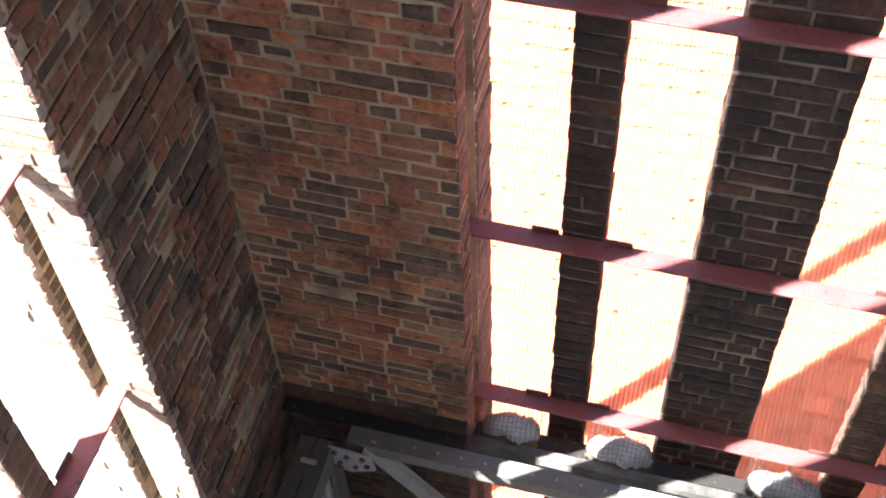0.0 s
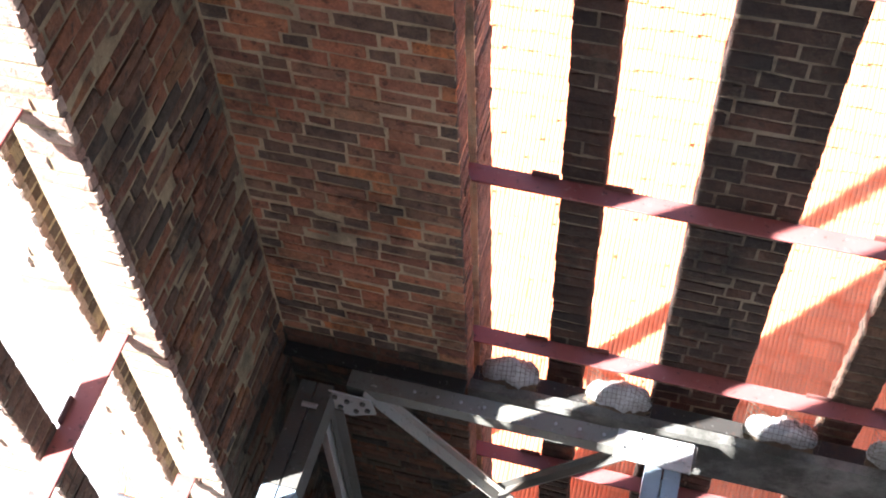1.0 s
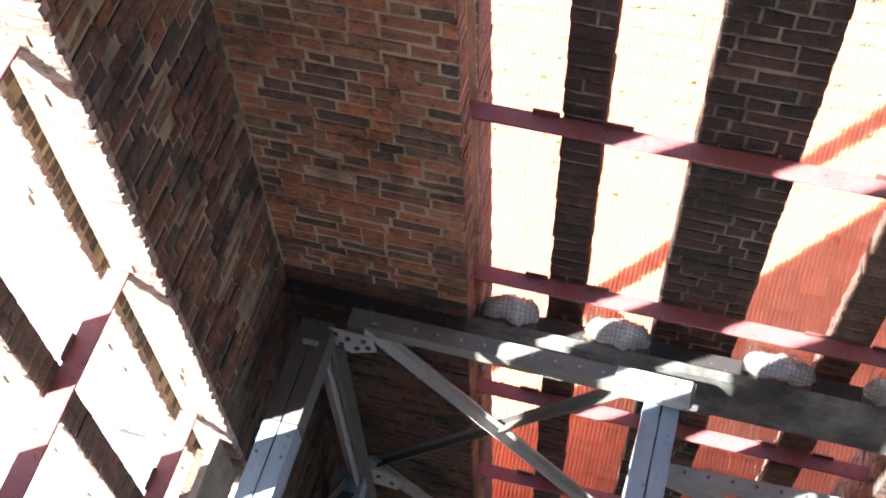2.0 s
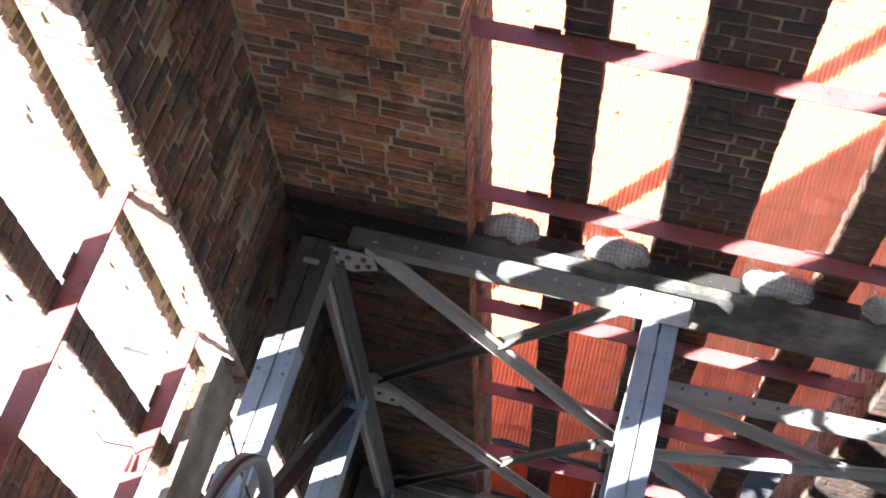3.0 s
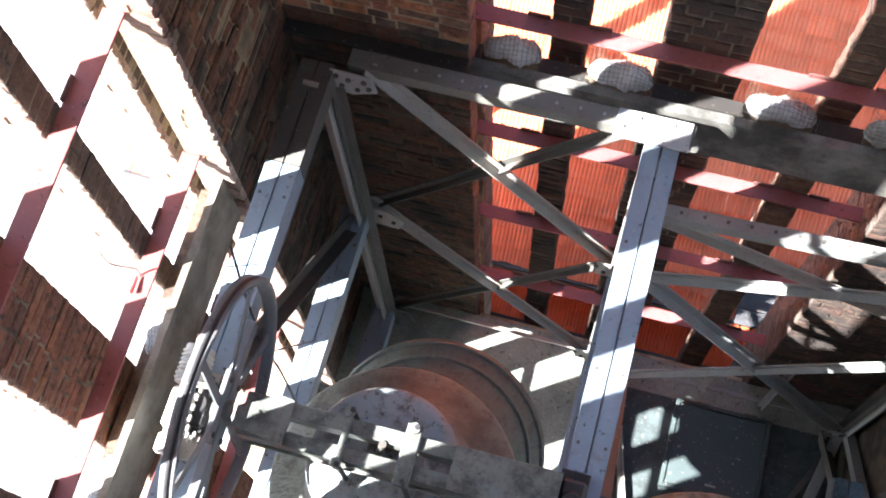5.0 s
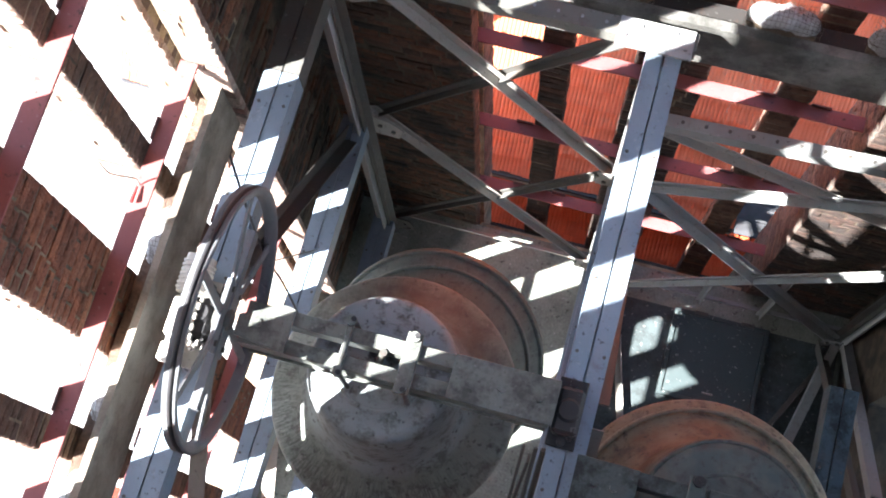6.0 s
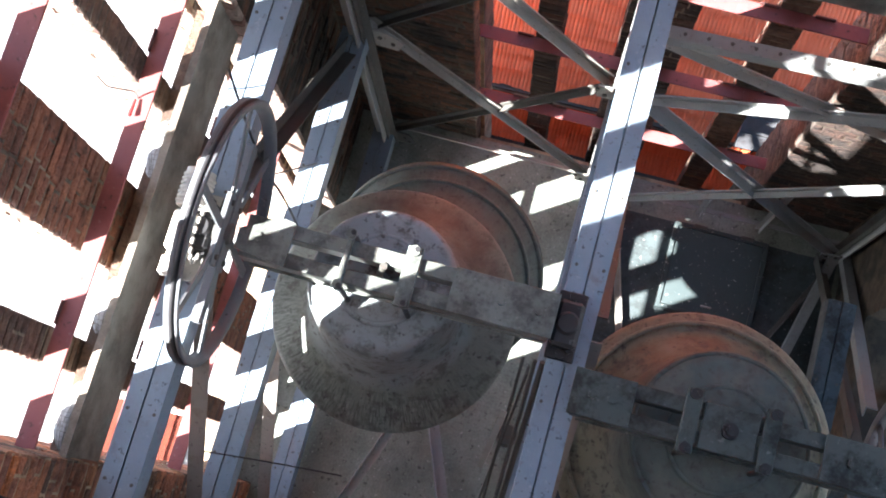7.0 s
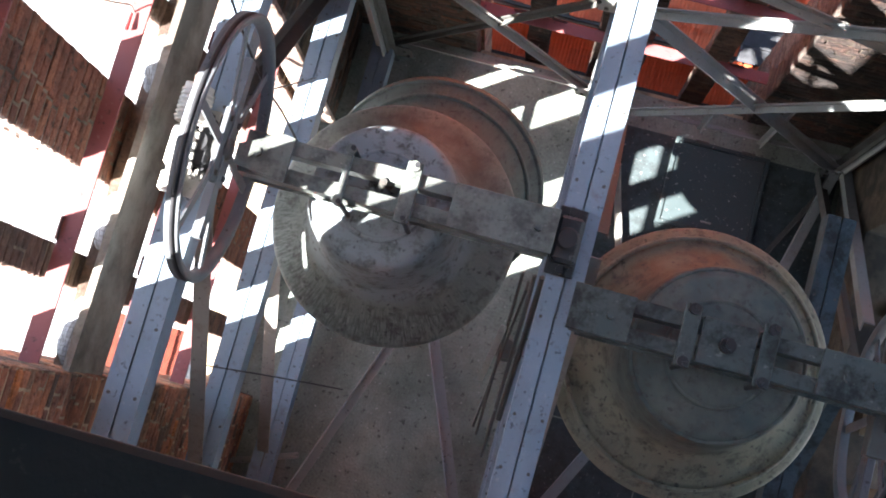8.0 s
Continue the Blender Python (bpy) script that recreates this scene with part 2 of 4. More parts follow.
def bell_material(name, grey, rust_col, rust_amount, side, edge, core=None, lip=0.63, streaks=1.0):
    """Old bronze: dusty top, a rust-stained crescent on one side, chalky streaks towards the lip."""
    m, nt, p = shader(name)
    tc = nt.nodes.new("ShaderNodeTexCoord").outputs["Object"]
    sep = nt.nodes.new("ShaderNodeSeparateXYZ")
    nt.links.new(tc, sep.inputs[0])
    x, y, z = sep.outputs
    r = maths(nt, "SQRT", maths(nt, "ADD", maths(nt, "MULTIPLY", x, x), maths(nt, "MULTIPLY", y, y)))
    wide = noise_tex(nt, 5.0, 6.0, 0.65, tc)
    base = blend(nt, wide, tuple(c * 0.72 for c in grey), tuple(c * 1.25 for c in grey))
    if core:
        inner = maths(nt, "MULTIPLY", ramp(nt, r, [(0.40, (1, 1, 1)), (0.45, (0, 0, 0))]), ramp(nt, wide, [(0.3, (0.6, 0.6, 0.6)), (0.6, (1, 1, 1))]))
        base = blend(nt, inner, base, core)
    facing_side = maths(nt, "DIVIDE", maths(nt, "ADD", maths(nt, "MULTIPLY", x, side[0]), maths(nt, "MULTIPLY", y, side[1])), r)
    mask = maths(nt, "MULTIPLY", ramp(nt, facing_side, [(0.1, (0, 0, 0)), (0.75, (1, 1, 1))]), ramp(nt, r, [(edge - 0.02, (0, 0, 0)), (edge + 0.02, (1, 1, 1)), (0.545, (1, 1, 1)), (0.60, (0.35, 0.35, 0.35))]))
    mask = maths(nt, "MULTIPLY", mask, ramp(nt, noise_tex(nt, 7.0, 5.0, 0.6, tc), [(0.32, (0.35, 0.35, 0.35)), (0.6, (1, 1, 1))]))
    base = blend(nt, maths(nt, "MULTIPLY", mask, rust_amount), base, rust_col)
    around = maths(nt, "ARCTAN2", y, x)
    comb = nt.nodes.new("ShaderNodeCombineXYZ")
    nt.links.new(maths(nt, "MULTIPLY", around, 34.0), comb.inputs[0])
    nt.links.new(maths(nt, "MULTIPLY", r, 9.0), comb.inputs[1])
    nt.links.new(maths(nt, "MULTIPLY", z, 3.0), comb.inputs[2])
    away = ramp(nt, maths(nt, "MULTIPLY", facing_side, -1.0), [(0.0, (0.25, 0.25, 0.25)), (0.6, (1, 1, 1))])
    band = maths(nt, "MULTIPLY", ramp(nt, r, [(lip * 0.66, (0, 0, 0)), (lip * 0.84, (1, 1, 1)), (lip * 0.93, (1, 1, 1)), (lip, (0.45, 0.45, 0.45))]), away)
    streak = noise_tex(nt, 1.5, 5.0, 0.75, comb.outputs[0])
    dark = maths(nt, "MULTIPLY", ramp(nt, streak, [(0.38, (0.92, 0.92, 0.92)), (0.52, (0, 0, 0))]), band)
    base = blend(nt, maths(nt, "MULTIPLY", dark, streaks), base, (0.055, 0.053, 0.05))
    chalk = maths(nt, "MULTIPLY", ramp(nt, streak, [(0.56, (0, 0, 0)), (0.68, (0.6, 0.6, 0.6))]), band)
    base = blend(nt, maths(nt, "MULTIPLY", chalk, streaks), base, (0.36, 0.36, 0.345))
    blot = noise_tex(nt, 11.0, 6.0, 0.75, tc)
    base = blend(nt, ramp(nt, blot, [(0.50, (0, 0, 0)), (0.63, (0.72, 0.72, 0.72))]), base, (0.062, 0.060, 0.053))
    pits = noise_tex(nt, 26.0, 4.0, 0.6, tc)
    base = blend(nt, ramp(nt, pits, [(0.60, (0, 0, 0)), (0.66, (0.8, 0.8, 0.8))]), base, (0.05, 0.048, 0.045))
    nt.links.new(base, p.inputs["Base Color"])
    p.inputs["Metallic"].default_value = 0.06
    nt.links.new(ramp(nt, wide, [(0.3, (0.52, 0.52, 0.52)), (0.7, (0.72, 0.72, 0.72))]), p.inputs["Roughness"])
    bump(nt, p, noise_tex(nt, 45.0, 5.0, 0.65, tc), 0.3, 0.006)
    return m


BELL_GREY = bell_material("grey_bronze", (0.172, 0.192, 0.168), (0.058, 0.042, 0.030), 0.8, (0.35, 0.94), 0.36, (0.228, 0.262, 0.272), 0.63)
BELL_TAN = bell_material("tan_bronze", (0.23, 0.235, 0.175), (0.125, 0.072, 0.040), 0.8, (-0.35, 0.94), 0.40, (0.070, 0.094, 0.086), 0.69, 0.2)
BELL_PLAIN = bell_material("plain_bronze", (0.105, 0.115, 0.098), (0.10, 0.055, 0.03), 0.12, (-0.6, -0.8), 0.36, None, 0.69, 0.25)


# ---- building helpers ----
def mesh_of(name, bm, material, smooth=False):
    me = bpy.data.meshes.new(name)
    bm.to_mesh(me)
    bm.free()
    me.materials.append(material)
    if smooth:
        me.polygons.foreach_set("use_smooth", [True] * len(me.polygons))
    return me


def part(name, bm, material, parent=None, label="", smooth=False):
    ob = new(name, mesh_of(name, bm, material, smooth))
    ob.parent = parent
    if label:
        tagged(ob, label)
    return ob


def thing(name, label, category, group="", kind="", at=(0, 0, 0)):
    ob = new(name)
    ob.location = at
    return tagged(ob, label, category, group, kind)


def add_box(bm, lo, hi, bevel=0.0):
    got = bmesh.ops.create_cube(bm, size=1.0)["verts"]
    for v in got:
        v.co = Vector([lo[k] if v.co[k] < 0 else hi[k] for k in range(3)])
    if bevel:
        edges = list({e for v in got for e in v.link_edges})
        bmesh.ops.bevel(bm, geom=edges, offset=bevel, segments=1, affect="EDGES")
    return got


def box(lo, hi, bevel=0.0):
    bm = bmesh.new()
    add_box(bm, lo, hi, bevel)
    return bm


def along(a, b, up=(0, 0, 1)):
    """Frame at a whose z runs to b and whose y leans to up."""
    z = (Vector(b) - Vector(a)).normalized()
    u = Vector(up)
    if abs(z.dot(u)) > 0.98:
        u = Vector((0, 1, 0))
    x = u.cross(z).normalized()
    y = z.cross(x)
    return Matrix(((x.x, y.x, z.x, a[0]), (x.y, y.y, z.y, a[1]), (x.z, y.z, z.z, a[2]), (0, 0, 0, 1)))


def extrude_profile(outline, a, b, up=(0, 0, 1)):
    """A rolled bar: the outline (x sideways, y up) swept from a to b."""
    bm = bmesh.new()
    m = along(a, b, up)
    n = (Vector(b) - Vector(a)).length
    r0 = [bm.verts.new(m @ Vector((x, y, 0))) for x, y in outline]
    r1 = [bm.verts.new(m @ Vector((x, y, n))) for x, y in outline]
    k = len(outline)
    for i in range(k):
        bm.faces.new((r0[i], r0[(i + 1) % k], r1[(i + 1) % k], r1[i]))
    bm.faces.new(r0[::-1])
    bm.faces.new(r1)
    bmesh.ops.recalc_face_normals(bm, faces=bm.faces)
    return bm


def angle_iron(w, t):
    return [(0, 0), (w, 0), (w, t), (t, t), (t, w), (0, w)]


def channel(w, h, t):
    """Channel with its web on the +x side (w wide, h high, t thick), top at y = 0."""
    return [(0, 0), (w, 0), (w, -h), (0, -h), (0, -h + t), (w - t, -h + t), (w - t, -t), (0, -t)]


def i_beam(w, h, t):
    a, b = w / 2, t / 2
    return [(-a, 0), (a, 0), (a, -t), (b, -t), (b, -h + t), (a, -h + t), (a, -h), (-a, -h), (-a, -h + t), (-b, -h + t), (-b, -t), (-a, -t)]


def rod(a, b, r, seg=10):
    bm = bmesh.new()
    got = bmesh.ops.create_cone(bm, cap_ends=True, segments=seg, radius1=r, radius2=r, depth=(Vector(b) - Vector(a)).length)["verts"]
    m = along(a, b) @ Matrix.Translation((0, 0, (Vector(b) - Vector(a)).length / 2))
    for v in got:
        v.co = m @ v.co
    return bm


def bolt_head(at, r, h, axis=(0, 0, 1), seg=6):
    a = Vector(at)
    return rod(a, a + Vector(axis) * h, r, seg)


def lathe(outline, seg=72):
    """Turned body from (radius, height) pairs."""
    bm = bmesh.new()
    rings = []
    for r, z in outline:
        if r < 1e-4:
            rings.append([bm.verts.new((0, 0, z))])
        else:
            rings.append([bm.verts.new((r * math.cos(2 * math.pi * i / seg), r * math.sin(2 * math.pi * i / seg), z)) for i in range(seg)])
    for p, q in zip(rings, rings[1:]):
        for i in range(seg):
            j = (i + 1) % seg
            if len(p) == 1:
                bm.faces.new((p[0], q[j], q[i]))
            elif len(q) == 1:
                bm.faces.new((p[i], p[j], q[0]))
            else:
                bm.faces.new((p[i], p[j], q[j], q[i]))
    bmesh.ops.recalc_face_normals(bm, faces=bm.faces)
    return bm


# ---- bricks ----
COURSE, LONG = 0.0685, 0.222
rng = random.Random(7)


def brick_verts(rr, worn=0.12):
    """Unit brick: x 0..1 long, z 0..1 high, y 0 back to 1 front, with worn front edges."""
    def j(s):
        return rr.uniform(-s, s)
    back = [(0.0, 0.0, 0.0), (1.0, 0.0, 0.0), (1.0, 0.0, 1.0), (0.0, 0.0, 1.0)]
    mid = [(0.0 + j(0.012), 0.80, 0.0 + j(worn)), (1.0 + j(0.012), 0.80, 0.0 + j(worn)), (1.0 + j(0.012), 0.80, 1.0 + j(worn)), (0.0 + j(0.012), 0.80, 1.0 + j(worn))]
    f = 0.95
    front = [(0.035 + j(0.025), f + j(0.06), 0.10 + j(worn)), (0.965 + j(0.025), f + j(0.06), 0.10 + j(worn)), (0.965 + j(0.025), f + j(0.06), 0.90 + j(worn)), (0.035 + j(0.025), f + j(0.06), 0.90 + j(worn))]
    centre = [(0.5 + j(0.1), 1.0 + j(0.08), 0.5 + j(0.1))]
    return back + mid + front + centre


BRICK_FACES = [(0, 1, 5, 4), (1, 2, 6, 5), (2, 3, 7, 6), (3, 0, 4, 7), (4, 5, 9, 8), (5, 6, 10, 9), (6, 7, 11, 10), (7, 4, 8, 11), (8, 9, 12), (9, 10, 12), (10, 11, 12), (11, 8, 12)]
SHAPES = [brick_verts(rng) for _ in range(24)]


def brick_meshes(material):
    out = []
    for s in SHAPES:
        me = bpy.data.meshes.new("brick")
        me.from_pydata(s, [], BRICK_FACES)
        me.materials.append(material)
        out.append(me)
    return out


def bond(width, height, seed, joint=0.0125, course=COURSE):
    """Places (u, v, length, height) of the bricks of a face: stretchers and headers mixed, as in Flemish bond."""
    rr = random.Random(seed)
    out = []
    for i in range(int(round(height / course))):
        v = i * course
        if width < 0.3:
            cuts = [0.0, width] if rr.random() < 0.9 else [0.0, width * rr.uniform(0.4, 0.6), width]
        else:
            cuts, u, head = [0.0], -rr.uniform(0.0, 0.9) * LONG, rr.random() < 0.5
            while u < width - 0.05:
                u += (LONG * 0.5 if head else LONG) * rr.uniform(0.93, 1.06)
                head = not head if rr.random() < 0.8 else head
                if u - cuts[-1] > 0.045:
                    cuts.append(min(u, width))
            if width - cuts[-1] > 0.001:
                cuts[-1] = width
        for p, q in zip(cuts, cuts[1:]):
            out.append((p + joint / 2, v + joint / 2 + rr.uniform(-0.0015, 0.0015), q - p - joint, course - joint * rr.uniform(0.8, 1.2)))
    return out


def lay(parent, place, width, height, material, seed, near=None, proud=0.0085, uneven=0.003, most=300, course=COURSE):
    """Brick face on a wall. place: matrix whose x runs along the face, z up and y out of it. near: the stretch of heights whose bricks are parts; the rest is joined."""
    rr = random.Random(seed * 13 + 1)
    meshes = brick_meshes(material)
    verts, faces, count = [], [], 0
    for u, v, n, h in bond(width, height, seed, course=course):
        k = rr.randrange(len(SHAPES))
        d = proud + 0.03 + rr.uniform(-uneven, uneven)
        m = place @ Matrix.Translation((u, -0.03, v + rr.uniform(-0.002, 0.002))) @ Euler((rr.uniform(-0.012, 0.012), rr.uniform(-0.012, 0.012), rr.uniform(-0.010, 0.010))).to_matrix().to_4x4() @ Matrix.Diagonal((n, d, h, 1))
        if near and near[0] <= v < near[1] and count < most:
            ob = new("brick", meshes[k])
            ob.parent = parent
            ob.matrix_basis = m
            count += 1
        else:
            o = len(verts)
            verts += [tuple(m @ Vector(c)) for c in SHAPES[k]]
            faces += [tuple(o + i for i in f) for f in BRICK_FACES]
    if verts:
        me = bpy.data.meshes.new("brickwork")
        me.from_pydata(verts, [], faces)
        me.materials.append(material)
        ob = new("brickwork", me)
        ob.parent = parent
        tagged(ob, kind="stuff")


def facing(x, y, z, way):
    """Matrix of a brick face whose lower left corner is at x, y, z and which looks to way (+x, -x, +y, -y)."""
    turn = {"-y": 0, "+x": 90, "+y": 180, "-x": -90}[way]
    return pose(x, y, z, 0, 0, turn) @ Matrix.Diagonal((1, -1, 1, 1))


# ---- the tower ----
WEST, EAST, NORTH, SOUTH = -1.75, 2.15, 2.779, -1.05
THICK, TOP, SILL = 0.49, 11.2, 0.25
N_JAMB, N_JAMB_E = -0.819, 1.336
W_JAMB, W_JAMB_S = 1.926, -0.262
LOW = -16.0  # street level far below
F = 0.007  # brick faces stand this far proud of their mortar


def structure(name, lo, hi, material, label, category="wall"):
    return tagged(part(name, box(lo, hi), material), label, category, kind="structure")


UPPER = 62 * COURSE  # below this height soot and painted shade darken the walls
wall_north_foot = structure("wall_north_foot", (WEST - THICK, NORTH + F, -1.4), (N_JAMB - F, 2.915, UPPER), MORTAR_SOOT_SHADED, "foot of the brick wall behind the frame, sooted and darkened as in shade")
wall_north = structure("wall_north", (WEST - THICK, NORTH + F, UPPER), (N_JAMB - F, 2.915, TOP), MORTAR, "old red brick wall of the bell chamber with pale lime joints")
wall_north_outer = structure("wall_north_outer", (WEST - THICK, 3.032, -1.4), (N_JAMB - F, NORTH + THICK, TOP), MORTAR, "outer leaf of the brick wall beside the opening")
wall_north_slot = structure("wall_north_slot", (WEST - THICK, 2.915, -1.4), (N_JAMB - 0.11, 3.032, TOP), MORTAR, "dark groove in the brick jamb that holds the tie plates")
wall_west_foot = structure("wall_west_foot", (-1.941, W_JAMB + F, -1.4), (WEST - F, NORTH + F, UPPER), MORTAR_SOOT_SHADED, "foot of the brick wall beside the frame, sooted and darkened as in shade")
wall_west = structure("wall_west", (-1.941, W_JAMB + F, UPPER), (WEST - F, NORTH + F, TOP), MORTAR_WEST, "weathered red brick wall beside the tall sunlit opening")
wall_west_slot = structure("wall_west_slot", (-2.03, W_JAMB + 0.19, -1.4), (-1.941, NORTH + F, TOP), MORTAR, "dark groove in the sunlit brick jamb")
wall_west_outer = structure("wall_west_outer", (WEST - THICK, W_JAMB + F, -1.4), (-2.03, NORTH + F, TOP), MORTAR, "outer leaf of the brick wall beside the sunlit opening")
# Dark mortar here paints in the shade that covers this wall.
wall_north_east = structure("wall_north_east", (N_JAMB_E + F, NORTH + F, -1.4), (EAST + THICK, NORTH + THICK, TOP), MORTAR_SOOT_SHADED, "dark brick wall beside the tall opening")
wall_north_base = structure("wall_north_base", (N_JAMB, NORTH + 0.012, -1.4), (N_JAMB_E, NORTH + 0.11, -0.25), MORTAR, "low brick breast wall under the tall opening")
wall_west_base = structure("wall_west_base", (WEST - THICK, -0.46, -1.4), (WEST - 0.2, W_JAMB, 0.02), MORTAR, "low brick breast wall under the tall opening")
wall_south_west = structure("wall_south_west", (WEST - THICK, SOUTH, -1.4), (WEST - F, W_JAMB_S, TOP), MORTAR, "brick wall beside the tall opening")
# South wall is never in view; its pale tone acts as a reflector.
wall_south = structure("wall_south", (WEST - THICK, SOUTH - THICK, -1.4), (EAST + THICK, SOUTH, 7.4), BOUNCE_GREY, "unseen plain wall that closes the chamber, pale to bounce light")
structure("wall_south_upper_west", (WEST - THICK, SOUTH - THICK, 7.4), (0.30, SOUTH, TOP), BOUNCE_GREY, "unseen plain wall that closes the chamber, pale to bounce light")
structure("wall_south_upper_east", (1.6, SOUTH - THICK, 7.4), (EAST + THICK, SOUTH, TOP), BOUNCE_GREY, "unseen plain wall that closes the chamber, pale to bounce light")
E_JAMB, E_JAMB_S = 1.94, -0.30
# East walls are kept dark so that this side stays dim.
structure("wall_east", (EAST, E_JAMB, -1.4), (EAST + THICK, NORTH + F, TOP), MORTAR_SOOT_SHADED, "plain brick wall that closes the chamber")
structure("wall_east_south", (EAST, SOUTH, -1.4), (EAST + THICK, E_JAMB_S, TOP), MORTAR_SOOT_SHADED, "plain brick wall that closes the chamber")
structure("wall_east_base", (EAST, E_JAMB_S, -1.4), (EAST + THICK, E_JAMB, 1.0), MORTAR_SOOT_SHADED, "plain brick breast wall that closes the chamber")
structure("ceiling", (WEST - THICK, SOUTH - THICK, TOP), (EAST + THICK, NORTH + THICK, TOP + 0.2), CONCRETE, "plain ceiling high over the bells", "ceiling")
structure("floor", (WEST - 0.19, SOUTH, -0.3), (EAST, NORTH + 0.01, 0.0), CONCRETE, "dusty concrete floor of the bell chamber", "floor")
structure("tower_shaft", (WEST - THICK, SOUTH - THICK, LOW), (EAST + THICK, NORTH + THICK, -1.4), BRICK_DARK, "brick shaft of the tower under the bell chamber")

PLATE_LEVELS = [0.535, 1.773, 3.011, 4.249, 5.487, 6.725, 7.963, 9.2]
PIERS_N = [(-0.478, -0.302), (0.049, 0.458), (0.848, 1.034)]
PIERS_W = [(1.38, 1.52), (0.60, 1.018), (0.098, 0.263)]


def pier(lo, hi, label):
    return tagged(part("brick_pier", box(lo, hi), MORTAR_GREY), label, "pier", "piers of the openings", "structure")


DEPTH = [0.11, 0.22, 0.11]
DEPTH_W = [0.26, 0.20, 0.14]
FACE_N = 3.0225
FACE_W = [-1.955, -1.98, -1.98]  # inner faces of the piers
FOOTING = -1.3
north_piers = [pier((a + F, FACE_N + F, FOOTING), (b - F, FACE_N + d, TOP), "dark brick pier between two slots of the opening") for (a, b), d in zip(PIERS_N, DEPTH)]
west_piers = [pier((x - d, a + F, SILL), (x - F, b - F, TOP), "brick pier between two slots of the sunlit opening") for (a, b), d, x in zip(PIERS_W, DEPTH_W, FACE_W)]
for a, b in PIERS_W:
    pier((EAST + 0.25, a, 1.0), (EAST + THICK - 0.02, b, TOP), "plain brick pier of the far opening")


def tie_plate(lo, hi, lips, label):
    """Flat steel plate across an opening, with short angle lips behind the slender piers."""
    t = thing("tie_plate", label, "tie plate", "red tie plates", at=lo)
    o = Vector(lo)
    part("plate", box((0, 0, 0), Vector(hi) - o, 0.002), RED, t)
    for a, b in lips:
        part("angle_lip", box(Vector(a) - o, Vector(b) - o, 0.001), RED_DARK, t, "dark red angle lip")
    return t


for z in PLATE_LEVELS:
    lips = []
    for a, b in (PIERS_N[0], PIERS_N[2]):
        lips += [((a - 0.115, 3.008, z), (a - 0.004, 3.017, z + 0.028)), ((b + 0.004, 3.008, z), (b + 0.115, 3.017, z + 0.028))]
    tie_plate((N_JAMB - 0.08, 2.93, z - 0.012), (N_JAMB_E + 0.005, 3.019, z), lips, "flat dull red steel tie plate across the opening")
    lips = []
    for a, b in (PIERS_W[0], PIERS_W[2]):
        lips += [((-1.951, b + 0.004, z), (-1.942, b + 0.11, z + 0.028))]
    tie_plate((-1.949, W_JAMB_S - 0.005, z - 0.012), (-1.862, W_JAMB + 0.0, z), lips, "flat red steel tie plate across the sunlit opening")


# ---- wire netting in the openings ----
def netting(name, u0, u1, v0, v1, place, pitch=0.026, w=0.0003):
    """Square woven wire: place maps (u, v, out) to the world."""
    verts, faces = [], []

    def wire(a, b):
        n = len(verts)
        du, dv = (0, w / 2) if abs(b[0] - a[0]) > abs(b[1] - a[1]) else (w / 2, 0)
        for p in (a, b):
            for s, d in ((-1, -1), (1, -1), (1, 1), (-1, 1)):
                verts.append(tuple(place(p[0] + s * du, p[1] + s * dv, d * w / 2)))
        for i in range(4):
            j = (i + 1) % 4
            faces.append((n + i, n + j, n + 4 + j, n + 4 + i))
    rr = random.Random(3)
    u = u0
    while u <= u1:
        wire((u + rr.uniform(-0.002, 0.002), v0), (u + rr.uniform(-0.002, 0.002), v1))
        u += pitch
    v = v0
    while v <= v1:
        wire((u0, v + rr.uniform(-0.002, 0.002)), (u1, v + rr.uniform(-0.002, 0.002)))
        v += pitch
    me = bpy.data.meshes.new(name)
    me.from_pydata(verts, [], faces)
    me.materials.append(WIRE)
    return new(name, me)


BAYS_N = [(N_JAMB, -0.478), (-0.302, 0.049), (0.458, 0.848), (1.034, N_JAMB_E)]
BAYS_W = [(1.52, W_JAMB), (1.018, 1.38), (0.263, 0.60), (W_JAMB_S, 0.098)]
for z0, z1 in zip(PLATE_LEVELS[2:], PLATE_LEVELS[3:]):
    for a, b in BAYS_N:
        tagged(netting("wire_netting", a - 0.012, b + 0.012, z0 + 0.002, z1 - 0.014, lambda u, v, o: Vector((u, 3.0 + o, v))), "fine galvanised wire netting across a slot of the opening", "wire netting", "netting of the openings")
    for a, b in BAYS_W:
        tagged(netting("wire_netting", a - 0.012, b + 0.012, z0 + 0.002, z1 - 0.014, lambda u, v, o: Vector((-1.935 + o, u, v))), "fine galvanised wire netting across a sunlit slot", "wire netting", "netting of the openings")


